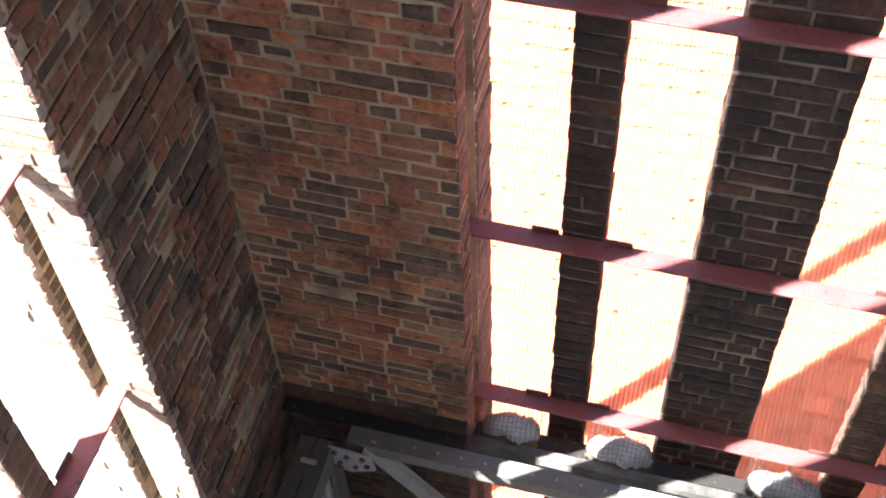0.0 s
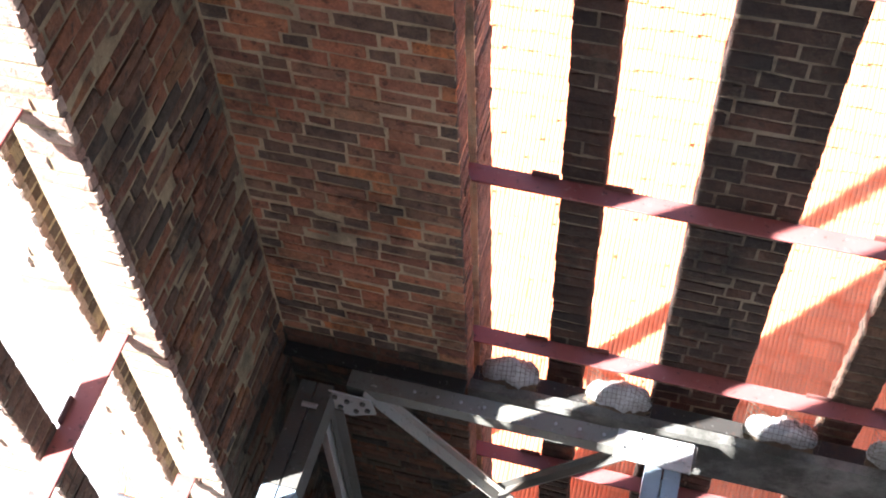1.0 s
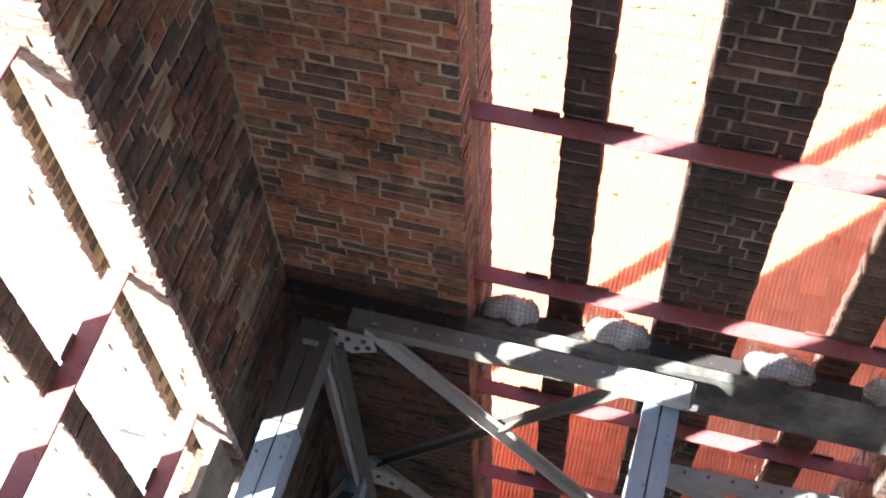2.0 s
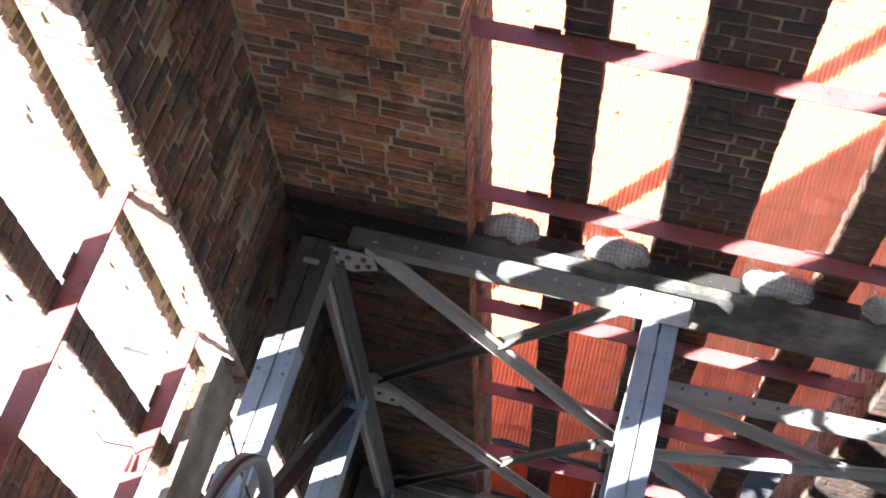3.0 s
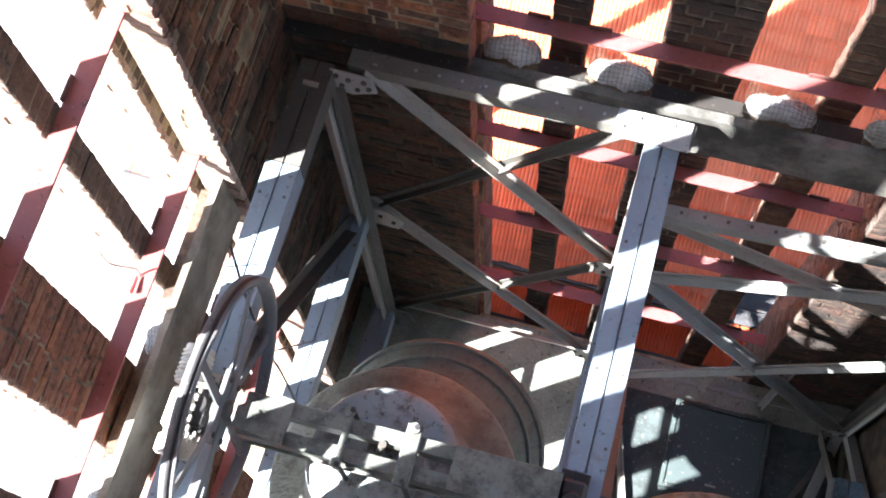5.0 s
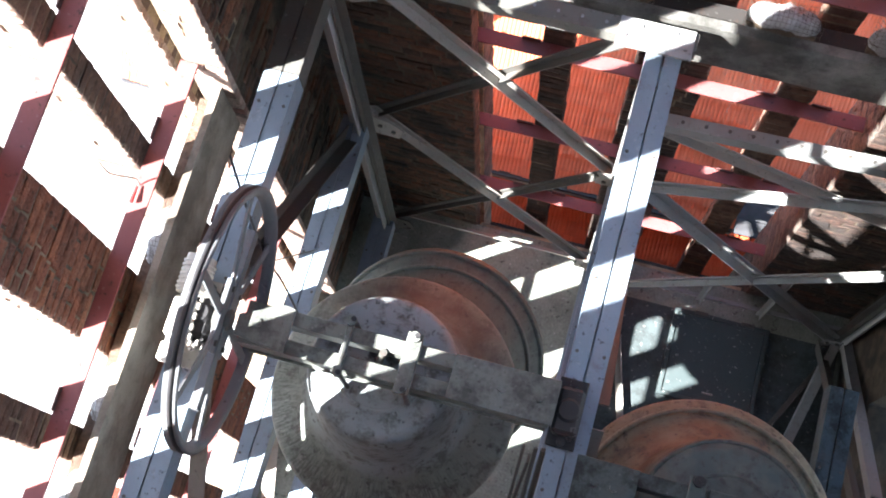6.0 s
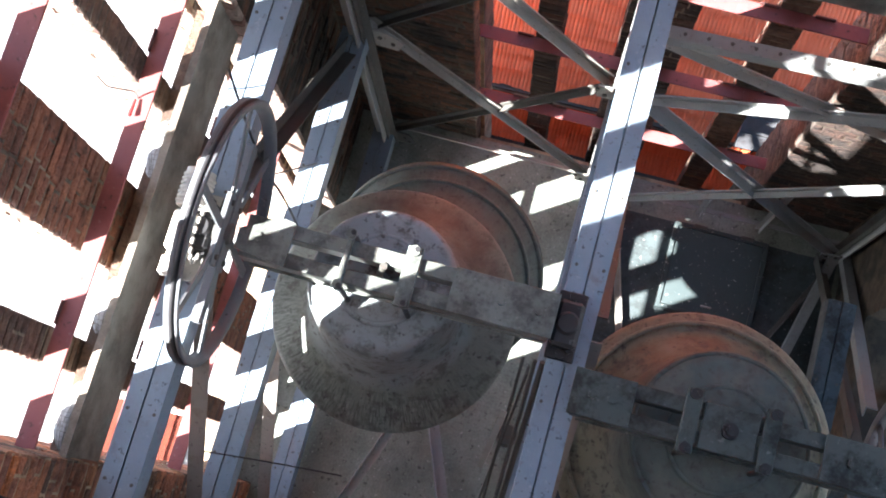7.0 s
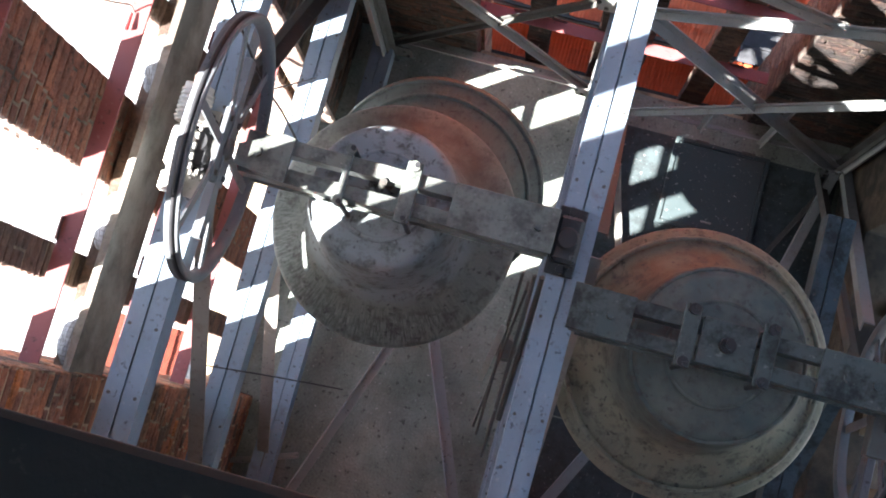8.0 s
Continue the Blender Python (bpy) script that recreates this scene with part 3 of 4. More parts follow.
def bundle(x0, x1, y, z, along_y=False, seed=0, high=0.125):
    """Pillow of rolled-up netting and pale fluff at the foot of a slot, with brown litter under it."""
    t = thing("netting_bundle", "pale fluffy pillow of rolled netting in the slot", "netting bundle", "bundles of netting", at=(y, x0, z) if along_y else (x0, y, z))
    n = x1 - x0

    def skin(a, b, grow=1.0):
        """Point of the pillow: a runs along it (-1..1), b over it from front to back (0..pi)."""
        e = max(0.0, 1 - abs(a) ** 2.6) ** 0.5
        k = 0.92 + 0.42 * noise.noise(Vector((a * 1.9 + seed * 3.1, b * 0.9, 0.0))) + 0.16 * noise.noise(Vector((a * 7 + seed, b * 4, 1.0))) + 0.06 * noise.noise(Vector((a * 19 + seed, b * 11, 2.0)))
        c = Vector((n / 2 + a * n * 0.5, -math.cos(b) * 0.06 * e * k * grow, 0.02 + math.sin(b) * high * e * k * grow + 0.012 * math.sin(a * 3 + seed)))
        return Vector((-c.y, c.x, c.z)) if along_y else c

    bm = bmesh.new()
    rows = [[bm.verts.new(skin(-1 + 2 * i / 28, -0.5 + (math.pi + 1.0) * j / 14)) for j in range(15)] for i in range(29)]
    for p, q in zip(rows, rows[1:]):
        for j in range(14):
            bm.faces.new((p[j], q[j], q[j + 1], p[j + 1]))
    bmesh.ops.remove_doubles(bm, verts=bm.verts, dist=0.0005)
    bmesh.ops.holes_fill(bm, edges=bm.edges)
    bmesh.ops.recalc_face_normals(bm, faces=bm.faces)
    part("fluff", bm, FLUFF, t, "pale grey fluff", True)
    verts, faces = [], []

    def strand(points):
        prev = None
        for c in points:
            o = len(verts)
            verts.extend((tuple(c + Vector((-0.0010, -0.0010, 0))), tuple(c + Vector((0.0010, 0.0010, 0))), tuple(c + Vector((0, 0, 0.0018)))))
            if prev is not None:
                faces.extend(((prev, prev + 1, o + 1, o), (prev + 1, prev + 2, o + 2, o + 1), (prev + 2, prev, o, o + 2)))
            prev = o

    m = int(n / 0.021)
    for i in range(1, m):
        strand([skin(-1 + 2 * i / m, math.pi * j / 10, 1.06) for j in range(11)])
    for j in range(1, 9):
        strand([skin(-0.98 + 1.96 * i / 24, math.pi * j / 11, 1.06) for i in range(25)])
    if not along_y:  # slack netting that hangs over the pillow
        def drape(a, b):
            return Vector((a * n, -0.085 + 0.12 * b + 0.012 * math.sin(9 * a + seed), -0.03 + b * (0.215 - 0.085 * math.sin(math.pi * a) * (0.8 + 0.2 * math.sin(seed)))))
        for i in range(m + 1):
            strand([drape(i / m, j / 6) for j in range(7)])
        for j in range(10):
            strand([drape(i / 16, j / 9) for i in range(17)])
    me = bpy.data.meshes.new("wires")
    me.from_pydata(verts, [], faces)
    me.materials.append(WIRE)
    ob = new("wire_wrap", me)
    ob.parent = t
    tagged(ob, kind="stuff")
    bm = bmesh.new()
    bmesh.ops.create_icosphere(bm, subdivisions=3, radius=1.0)
    for v in bm.verts:
        c = v.co.copy()
        k = 1 + 0.35 * noise.noise(c * 3.0 + Vector((0, seed * 2.3, 0)))
        v.co = Vector((n / 2 + c.x * n * 0.46 * k, c.y * 0.06 * k - 0.02, -0.02 + c.z * 0.045 * k))
        if along_y:
            v.co = Vector((-v.co.y, v.co.x, v.co.z))
    part("litter", bm, NEST, t, "brown twigs and litter", True)


DECK = 4.12

structure("ring_beam_north", (N_JAMB, NORTH, 3.684), (EAST, NORTH + 0.05, 4.06), BEAM_GREY, "sooty grey steel-faced ring beam under the upper opening", "beam")
structure("ring_beam_west", (-1.835, W_JAMB_S, 3.57), (-1.80, W_JAMB, 4.03), BEAM_BROWN, "brown stained ring beam under the upper opening", "beam")
structure("ledge_west", (-1.96, W_JAMB_S, 3.57), (-1.835, W_JAMB, 3.80), BRICK_BROWN, "dirty brown brick ledge behind the ring beam", "ledge")
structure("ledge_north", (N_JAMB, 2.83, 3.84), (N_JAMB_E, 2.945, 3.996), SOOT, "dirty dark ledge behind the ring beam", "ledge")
for i, (a, b) in enumerate(((-0.78, -0.488), (-0.263, 0.058), (0.488, 0.838), (1.053, 1.316))):
    bundle(a, b, 2.891, 4.054, False, i)
for i, (a, b) in enumerate(((1.05, 1.36), (0.29, 0.58), (-0.25, 0.08))):
    bundle(a, b, -1.895, 3.82, True, 7 + i, 0.045)

# ---- bell frame of riveted steel ----
MID, FOOT = 2.25, 0.25
FY = 2.56
bell_frame = thing("steelwork", "riveted grey steel frame of channels and angles that carries the bells", "steel frame")


def member(name, outline, a, b, material, up=(0, 0, 1), parent=None, label=""):
    return part(name, extrude_profile(outline, a, b, up), material, parent or bell_frame, label)


def bolts(points, r, h, material, parent, axis=(0, 0, 1)):
    for p in points:
        part("bolt", bolt_head(p, r, h, axis), material, parent)


def wall_channel():
    g = member("wall_channel", channel(0.092, 0.085, 0.010), (0.30, 2.70, DECK + 0.004), (-1.38, 2.70, DECK + 0.004), CHANNEL_GREY, label="grey steel channel with rivets")
    for i in range(12):
        part("bolt", bolt_head((-1.05 + i * 0.115, 2.655, DECK + 0.004), 0.008, 0.006, seg=10), STEEL_GREY2, g)
    member("backing_angle", [(0.0, 0.0), (0.07, 0.0), (0.07, -0.02), (0.0, -0.02)], (-0.82, 2.775, DECK + 0.01), (WEST + 0.01, 2.775, DECK + 0.01), SOOT, label="soot-black steel angle along the wall")


wall_channel()


def twin_beam(x, z, y0, y1, material, label="", deep=0.16):
    e = new("beam")
    e.parent = bell_frame
    if label:
        tagged(e, label)
    part("channel", extrude_profile(channel(0.078, deep, 0.009), (x + 0.004, y1, z), (x + 0.004, y0, z)), material, e)
    part("channel", extrude_profile([(-p, q) for p, q in channel(0.078, deep, 0.009)], (x - 0.004, y1, z), (x - 0.004, y0, z)), material, e)
    rr = random.Random(int(x * 100) + int(z * 10))
    y = y0 + 0.2
    while y < y1 - 0.1:
        for s in (-1, 1):
            part("bolt", bolt_head((x + s * 0.06, y, z), 0.008, 0.006, seg=8), STEEL_DARK, e)
        y += rr.uniform(0.22, 0.62)
    return e


# East of x = 1 the beams take the darker copy, shade as colour.
for x, z, end in ((-1.525, DECK - 0.015, 2.04), (0.165, DECK - 0.015, 2.60), (1.90, DECK - 0.015, 2.60)):
    twin_beam(x, z, SOUTH + 0.01, end, STEEL_SHADED if x > 1 else STEEL_BLUE, "pair of blue-grey steel channels under the bells", 0.20 if 0 < x < 1 else 0.16)
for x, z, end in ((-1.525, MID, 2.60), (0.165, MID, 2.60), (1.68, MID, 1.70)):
    twin_beam(x, z, SOUTH + 0.01, end, STEEL_SHADED if x > 1 else STEEL_BLUE, "lower pair of blue-grey steel channels")
for x in (-1.50, 0.165):
    twin_beam(x, FOOT + 0.05, SOUTH + 0.01, 2.60, STEEL_BLUE, "lowest pair of blue-grey steel channels")

# Same beam in darker steel where its end lies in shade.
twin_beam(-1.525, DECK - 0.015, 2.045, 2.60, STEEL_DARK, "end of the pair of channels, drawn dark for shade")

# corner and middle posts, each of two angles back to back
for x, s in ((-1.47, 1), (0.165, -1), (0.17, 1), (2.07, -1)):
    member("post", [(s * p, q) for p, q in angle_iron(0.085, 0.009)], (x, FY, 0.0), (x, FY, DECK - 0.17), STEEL, (0, -1, 0), label="upright steel angle")
    member("post", [(-s * p - s * 0.014, q * 0.8) for p, q in angle_iron(0.06, 0.009)], (x, FY, 0.0), (x, FY, DECK - 0.17), STEEL_DARK, (0, -1, 0), label="upright steel angle")


def brace(a, b, w=0.085, material=None, up=(0, -1, 0)):
    return member("brace", [(p - w / 2, q) for p, q in angle_iron(w, 0.008)], a, b, material or STEEL_WARM, up)


# north plane, first bay: crosses in two panels
NP = 2.64
brace((-1.27, NP, 4.12), (0.10, NP, 2.34), 0.06)
brace((-1.50, NP + 0.02, 2.20), (0.0, NP + 0.02, 4.06), 0.05, STEEL_DARK)
brace((-1.42, NP, 2.40), (0.10, NP, 0.34), 0.055)
brace((-1.48, NP + 0.02, 0.16), (0.06, NP + 0.02, 2.22), 0.045, STEEL_DARK)
# north plane, second bay
member("cross_girder", channel(0.07, 0.09, 0.010), (EAST, FY + 0.04, 3.55), (0.24, FY + 0.04, 3.40), STEEL_MID, label="grey steel cross channel with rivets")
for i in range(9):
    part("bolt", bolt_head((0.36 + i * 0.12, FY + 0.005, 3.41 + i * 0.0094), 0.010, 0.008, seg=8), STEEL_DARK, bell_frame)
brace((0.27, FY, 3.35), (1.95, FY, 2.66), 0.055, STEEL_WARM)
brace((0.24, FY - 0.03, 2.515), (2.05, FY - 0.03, 3.31), 0.055, STEEL_MID)
brace((0.28, FY, 2.46), (2.05, FY, 0.20), 0.075, STEEL_GREY2)
brace((0.25, FY - 0.03, 0.22), (2.05, FY - 0.03, 2.22), 0.05, STEEL_MID)
# foot angle of the second bay, its two short uprights and the corner knot
member("foot_angle", angle_iron(0.035, 0.006), (0.22, FY + 0.04, 0.165), (2.08, FY + 0.04, 0.225), STEEL_MID)
for x, z in ((0.98, 0.86), (1.44, 1.28)):
    member("upright", [(p - 0.02, q) for p, q in angle_iron(0.04, 0.005)], (x, FY + 0.03, 0.16), (x, FY + 0.03, z), STEEL_MID, (0, -1, 0))
member("upright", angle_iron(0.05, 0.006), (2.07, FY, 0.10), (2.07, FY, 2.2), STEEL_GREY2, (0, -1, 0))
for a, b in (((2.07, FY - 0.02, 0.20), (1.98, 1.15, 2.02)), ((2.00, FY - 0.04, 0.20), (1.78, 1.60, 0.10))):
    brace(a, b, 0.07, STEEL_MID, (1, 0, 0))
# foot angle along the wall
member("foot_angle", angle_iron(0.03, 0.006), (WEST + 0.3, FY + 0.10, 0.16), (0.10, FY + 0.10, 0.16), STEEL_WARM)
# raking struts under the bearings, in the planes of the beams
for x in (-1.56, 0.22, 1.92):
    for za, zb in ((DECK - 0.18, MID + 0.0), (MID - 0.17, 0.12)):
        if x > -1.5 or za > 3:
            brace((x, 0.98, za), (x, 2.50, zb - 0.02), 0.085, STEEL_DARK, (1, 0, 0))
        brace((x, 0.86, za), (x, -0.72, zb - 0.02), 0.085, STEEL_SHADED if x > 1 else STEEL_BROWN, (1, 0, 0))
# struts that spread over the floor under the bells
brace((-0.74, 0.66, 0.16), (-1.31, -0.95, 0.10), 0.07, STEEL_WARM, (0, 0, 1))
brace((-0.60, 0.66, 0.16), (0.06, -0.95, 0.10), 0.085, STEEL_GREY2, (0, 0, 1))
brace((0.95, 0.36, 0.16), (0.30, -0.95, 0.10), 0.085, STEEL_GREY2, (0, 0, 1))
brace((0.70, 1.28, 0.02), (0.40, 2.40, 0.02), 0.05, STEEL_WARM, (0, 0, 1))
brace((1.66, 1.72, 0.02), (2.04, 2.44, 0.02), 0.04, STEEL_DARK, (0, 0, 1))


def gusset(outline, y, holes, material, back=0.010):
    """Flat plate in the north plane from (x, z) corners, with bolt heads."""
    bm = bmesh.new()
    f = bm.faces.new([bm.verts.new((x, y, z)) for x, z in outline])
    got = bmesh.ops.extrude_face_region(bm, geom=[f])
    for v in got["geom"]:
        if isinstance(v, bmesh.types.BMVert):
            v.co.y += back
    bmesh.ops.recalc_face_normals(bm, faces=bm.faces)
    g = part("gusset_plate", bm, material, bell_frame)
    for x, z in holes:
        part("bolt", bolt_head((x, y, z), 0.014, 0.012, (0, -1, 0), 8), STEEL_DARK, g)
    return g


gusset([(-1.46, 4.11), (-1.25, 4.10), (-1.23, 3.97), (-1.36, 3.90), (-1.46, 3.92)], NP - 0.075, [(-1.43, 4.07), (-1.37, 4.05), (-1.29, 4.06), (-1.41, 3.98), (-1.33, 3.97), (-1.27, 4.00)], STEEL)
gusset([(-1.47, 2.38), (-1.30, 2.36), (-1.21, 2.26), (-1.25, 2.12), (-1.47, 2.14)], NP - 0.07, [(-1.43, 2.32), (-1.36, 2.28), (-1.28, 2.22), (-1.42, 2.19)], STEEL_WARM)
gusset([(-1.48, 0.36), (-1.30, 0.34), (-1.26, 0.14), (-1.48, 0.10)], NP - 0.07, [(-1.44, 0.28), (-1.34, 0.26), (-1.31, 0.18)], STEEL_DARK)
gusset([(1.92, 0.30), (2.14, 0.32), (2.14, 0.08), (1.94, 0.08)], FY - 0.07, [(1.96, 0.26), (2.03, 0.28), (2.10, 0.27), (2.10, 0.14), (1.98, 0.14), (2.04, 0.13)], STEEL_MID)
for z in (2.34, 0.46):
    gusset([(0.0, z + 0.12), (0.09, z + 0.12), (0.09, z - 0.06), (0.0, z - 0.06)], FY - 0.02, [(0.0, z + 0.08), (0.05, z)], STEEL_WARM)
# bearing plate where the middle beam meets the girder
p = part("saddle_plate", box((-0.07, 2.55, DECK + 0.006), (0.285, 2.70, DECK + 0.022), 0.003), STEEL, bell_frame, "thick steel saddle plate")
bolts([(-0.04, 2.60, DECK + 0.022), (0.25, 2.60, DECK + 0.022), (0.03, 2.66, DECK + 0.022), (0.19, 2.66, DECK + 0.022)], 0.012, 0.012, STEEL, p)


def shackle(x, y, z, material):
    """Bent bolt and link beside the corner plate."""
    ob = part("link", rod((x, y, z), (x + 0.01, y - 0.02, z - 0.17), 0.012), material, bell_frame)
    part("link", rod((x + 0.035, y, z), (x + 0.045, y - 0.02, z - 0.17), 0.012), material, bell_frame)
    for k in range(3):
        part("link", rod((x - 0.015, y - 0.006 * k, z - 0.06 * k), (x + 0.06, y - 0.006 * k, z - 0.06 * k), 0.014), material, bell_frame)


shackle(-1.545, FY - 0.09, DECK - 0.01, STEEL)

# ---- bells ----
RIM = 3.10


def bell(x, y, r, crown, cap, label, material, rings):
    """Bell on its crown at height crown, mouth radius r, shoulder disc radius cap."""
    h = crown - RIM
    t = thing("bell", label, "bell", "bells", at=(x, y, RIM))
    k = r
    out = [(0.0, h), (cap * 0.55, h), (cap * 0.58, h - 0.004), (cap * 0.60, h - 0.014), (cap * 0.86, h - 0.018), (cap * 0.95, h - 0.03), (cap, h - 0.06), (cap * 1.02, h - 0.10), (cap * 1.05, h - 0.14), (cap * 1.06, h - 0.30), (cap * 1.12, h - 0.46)]
    z0, r0 = h - 0.46, cap * 1.12
    for i in range(1, 11):
        s = i / 10
        out.append((r0 + (k * 0.965 - r0) * s ** 1.9, z0 * (1 - s) + 0.055 * s))
    out += [(k * 0.985, 0.042), (k, 0.02), (k * 0.995, 0.004), (k * 0.96, 0.0), (k * 0.80, 0.075), (k * 0.62, 0.30), (cap * 0.92, h - 0.16), (0.0, h - 0.10)]
    part("body", lathe(out, 96), material, t, smooth=True)
    for rr_, zz in [(cap * 0.60, h - 0.012), (cap * 0.99, h - 0.045), (k * 0.90, 0.115)][:rings]:
        part("moulding", lathe([(rr_ - 0.012, zz), (rr_ - 0.006, zz + 0.010), (rr_ + 0.006, zz + 0.010), (rr_ + 0.014, zz - 0.006), (rr_ - 0.012, zz - 0.012)], 96), material, t, smooth=True)
    return t


b1 = bell(-0.715, 0.86, 0.63, 3.93, 0.335, "grey bronze bell with a rust-brown band and chalky streaks", BELL_GREY, 1)
b2 = bell(0.90, 0.565, 0.69, 3.93, 0.385, "tan bronze bell with an orange rust-stained side", BELL_TAN, 3)


def crown(parent, z, n=4):
    for i in range(n):
        a = i * math.pi / 2 + 0.7
        part("crown_loop", rod((0.07 * math.cos(a), 0.07 * math.sin(a), z - 0.01), (0.05 * math.cos(a), 0.05 * math.sin(a), z + 0.13), 0.022), STEEL_DARK, parent)


crown(b1, 0.83)
crown(b2, 0.83)

# the lower bell, swung to the south on its axle
low_bell = thing("bell", "big grey bronze bell with a rusty side, swung out low", "bell", "bells", at=(-0.637, 0.783, 3.335))
low_bell.rotation_euler, low_bell.scale = (radians(27), 0, 0), (0.91, 0.91, 0.91)
out = [(0.0, -0.10), (0.30, -0.11), (0.36, -0.16), (0.385, -0.26), (0.40, -0.49), (0.45, -0.69), (0.55, -0.88), (0.66, -1.0), (0.69, -1.05), (0.64, -1.05), (0.44, -0.72), (0.33, -0.25), (0.0, -0.21)]
part("body", lathe(out, 96), BELL_PLAIN, low_bell, smooth=True)
for ring_r, ring_z in ((0.392, -0.30), (0.405, -0.47), (0.60, -0.93), (0.672, -1.01)):
    part("moulding", lathe([(ring_r - 0.010, ring_z + 0.010), (ring_r + 0.006, ring_z + 0.012), (ring_r + 0.014, ring_z), (ring_r + 0.006, ring_z - 0.012), (ring_r - 0.010, ring_z - 0.010)], 96), BELL_PLAIN, low_bell, smooth=True)


# ---- yokes ----
def yoke(cx, y, z, ends, straps, centre, label, steel, taper=None):
    """Split steel headstock: two flats with a gap, end plates, bolted straps and a middle plate. Lengths run in x from cx."""
    t = thing("yoke", label, "yoke", "yokes of the bells", at=(cx, y, z))
    lo, hi = ends[0][0], ends[-1][1]
    for s in (-1, 1):
        part("flat_bar", box((lo + 0.02, s * 0.062 - 0.032, -0.13), (hi - 0.01, s * 0.062 + 0.032, -0.012), 0.003), steel, t)
        part("bottom_flange", box((lo + 0.05, s * 0.085 - 0.022, -0.142), (hi - 0.02, s * 0.085 + 0.022, -0.131), 0.002), steel, t)
    for i, (a, b, hole) in enumerate(ends):
        if taper and i == 0:
            bm = bmesh.new()
            f = bm.faces.new([bm.verts.new(c) for c in ((a, -0.07, -0.011), (b, -0.098, -0.011), (b, 0.098, -0.011), (b - 0.05, 0.105, -0.011), (a, 0.02, -0.011))])
            got = bmesh.ops.extrude_face_region(bm, geom=[f])
            for v in got["geom"]:
                if isinstance(v, bmesh.types.BMVert):
                    v.co.z += 0.02
            bmesh.ops.recalc_face_normals(bm, faces=bm.faces)
        else:
            bm = box((a, -0.098, -0.011), (b, 0.098, 0.006), 0.003)
        p = part("end_plate", bm, steel, t)
        bolts([(hx, 0.0, 0.006) for hx in hole], 0.019, 0.014, steel, p)
    for sx in straps:
        p = part("strap", box((sx - (0.034 if centre or sx > 0 else 0.013), -0.135, -0.010), (sx + (0.034 if centre or sx > 0 else 0.013), 0.135, 0.018), 0.004), steel, t)
        for s in (-1, 1):
            part("bolt", bolt_head((sx, s * 0.112, 0.018), 0.024, 0.022, seg=10), BLACK if centre else steel, p)
            part("bolt", rod((sx + 0.01, s * 0.118, -0.32), (sx + 0.01, s * 0.118, 0.05), 0.012), BLACK, p)
    if not centre:
        part("bolt", rod((-0.03, 0.0, -0.30), (0.02, 0.02, 0.0), 0.016, 14), STEEL_DARK, t)
        return t
    a, b = centre
    p = part("middle_plate", box((a, -0.098, -0.011), (b, 0.098, 0.010), 0.003), steel, t)
    part("bolt", bolt_head(((a + b) / 2, 0.0, 0.010), 0.034, 0.02, seg=16), BLACK, p)
    part("bolt", bolt_head(((a + b) / 2, 0.0, 0.03), 0.02, 0.035, seg=12), BLACK, p)
    return t


yoke(0.87, 0.575, 4.24, [(-0.66, -0.40, (-0.57, -0.49)), (0.385, 0.72, (0.50, 0.62))], (-0.165, 0.165), (-0.115, 0.115), "dark grey split steel yoke with bolted straps over a bell", YOKE_SHADED)
yoke(-0.70, 0.85, 4.24, [(-0.62, -0.39, (-0.53,)), (0.32, 0.775, (0.54, 0.70))], (-0.145, 0.135), None, "grey split steel yoke with bolted straps over a bell", STEEL_YOKE, taper=True)


def bearing(x, y, z, label="black cast bearing block with bolts under the yoke end"):
    t = thing("bearing", label, "bearing", "bearings", at=(x, y, z))
    part("block", box((-0.055, -0.10, 0.0), (0.055, 0.10, 0.10), 0.015), BLACK, t)
    part("cap", lathe([(0, 0.115), (0.04, 0.115), (0.052, 0.10), (0.052, 0.08)], 20), BLACK, t)
    base = part("base_plate", box((-0.062, -0.15, 0.0), (0.062, 0.15, 0.022), 0.004), BLACK, t)
    for s in (-1, 1):
        part("bolt", bolt_head((0, s * 0.125, 0.022), 0.020, 0.022), BLACK, base)
        part("bolt", bolt_head((0.03, s * 0.105, 0.022), 0.012, 0.03), BLACK, base)


bearing(0.13, 0.84, DECK - 0.013)
bearing(-1.50, 0.84, DECK - 0.013)
bearing(1.66, 0.56, DECK - 0.013)
part("bearing_shelf", box((1.55, 0.30, DECK - 0.10), (1.86, 0.86, DECK - 0.014), 0.004), STEEL_DARK, bell_frame)


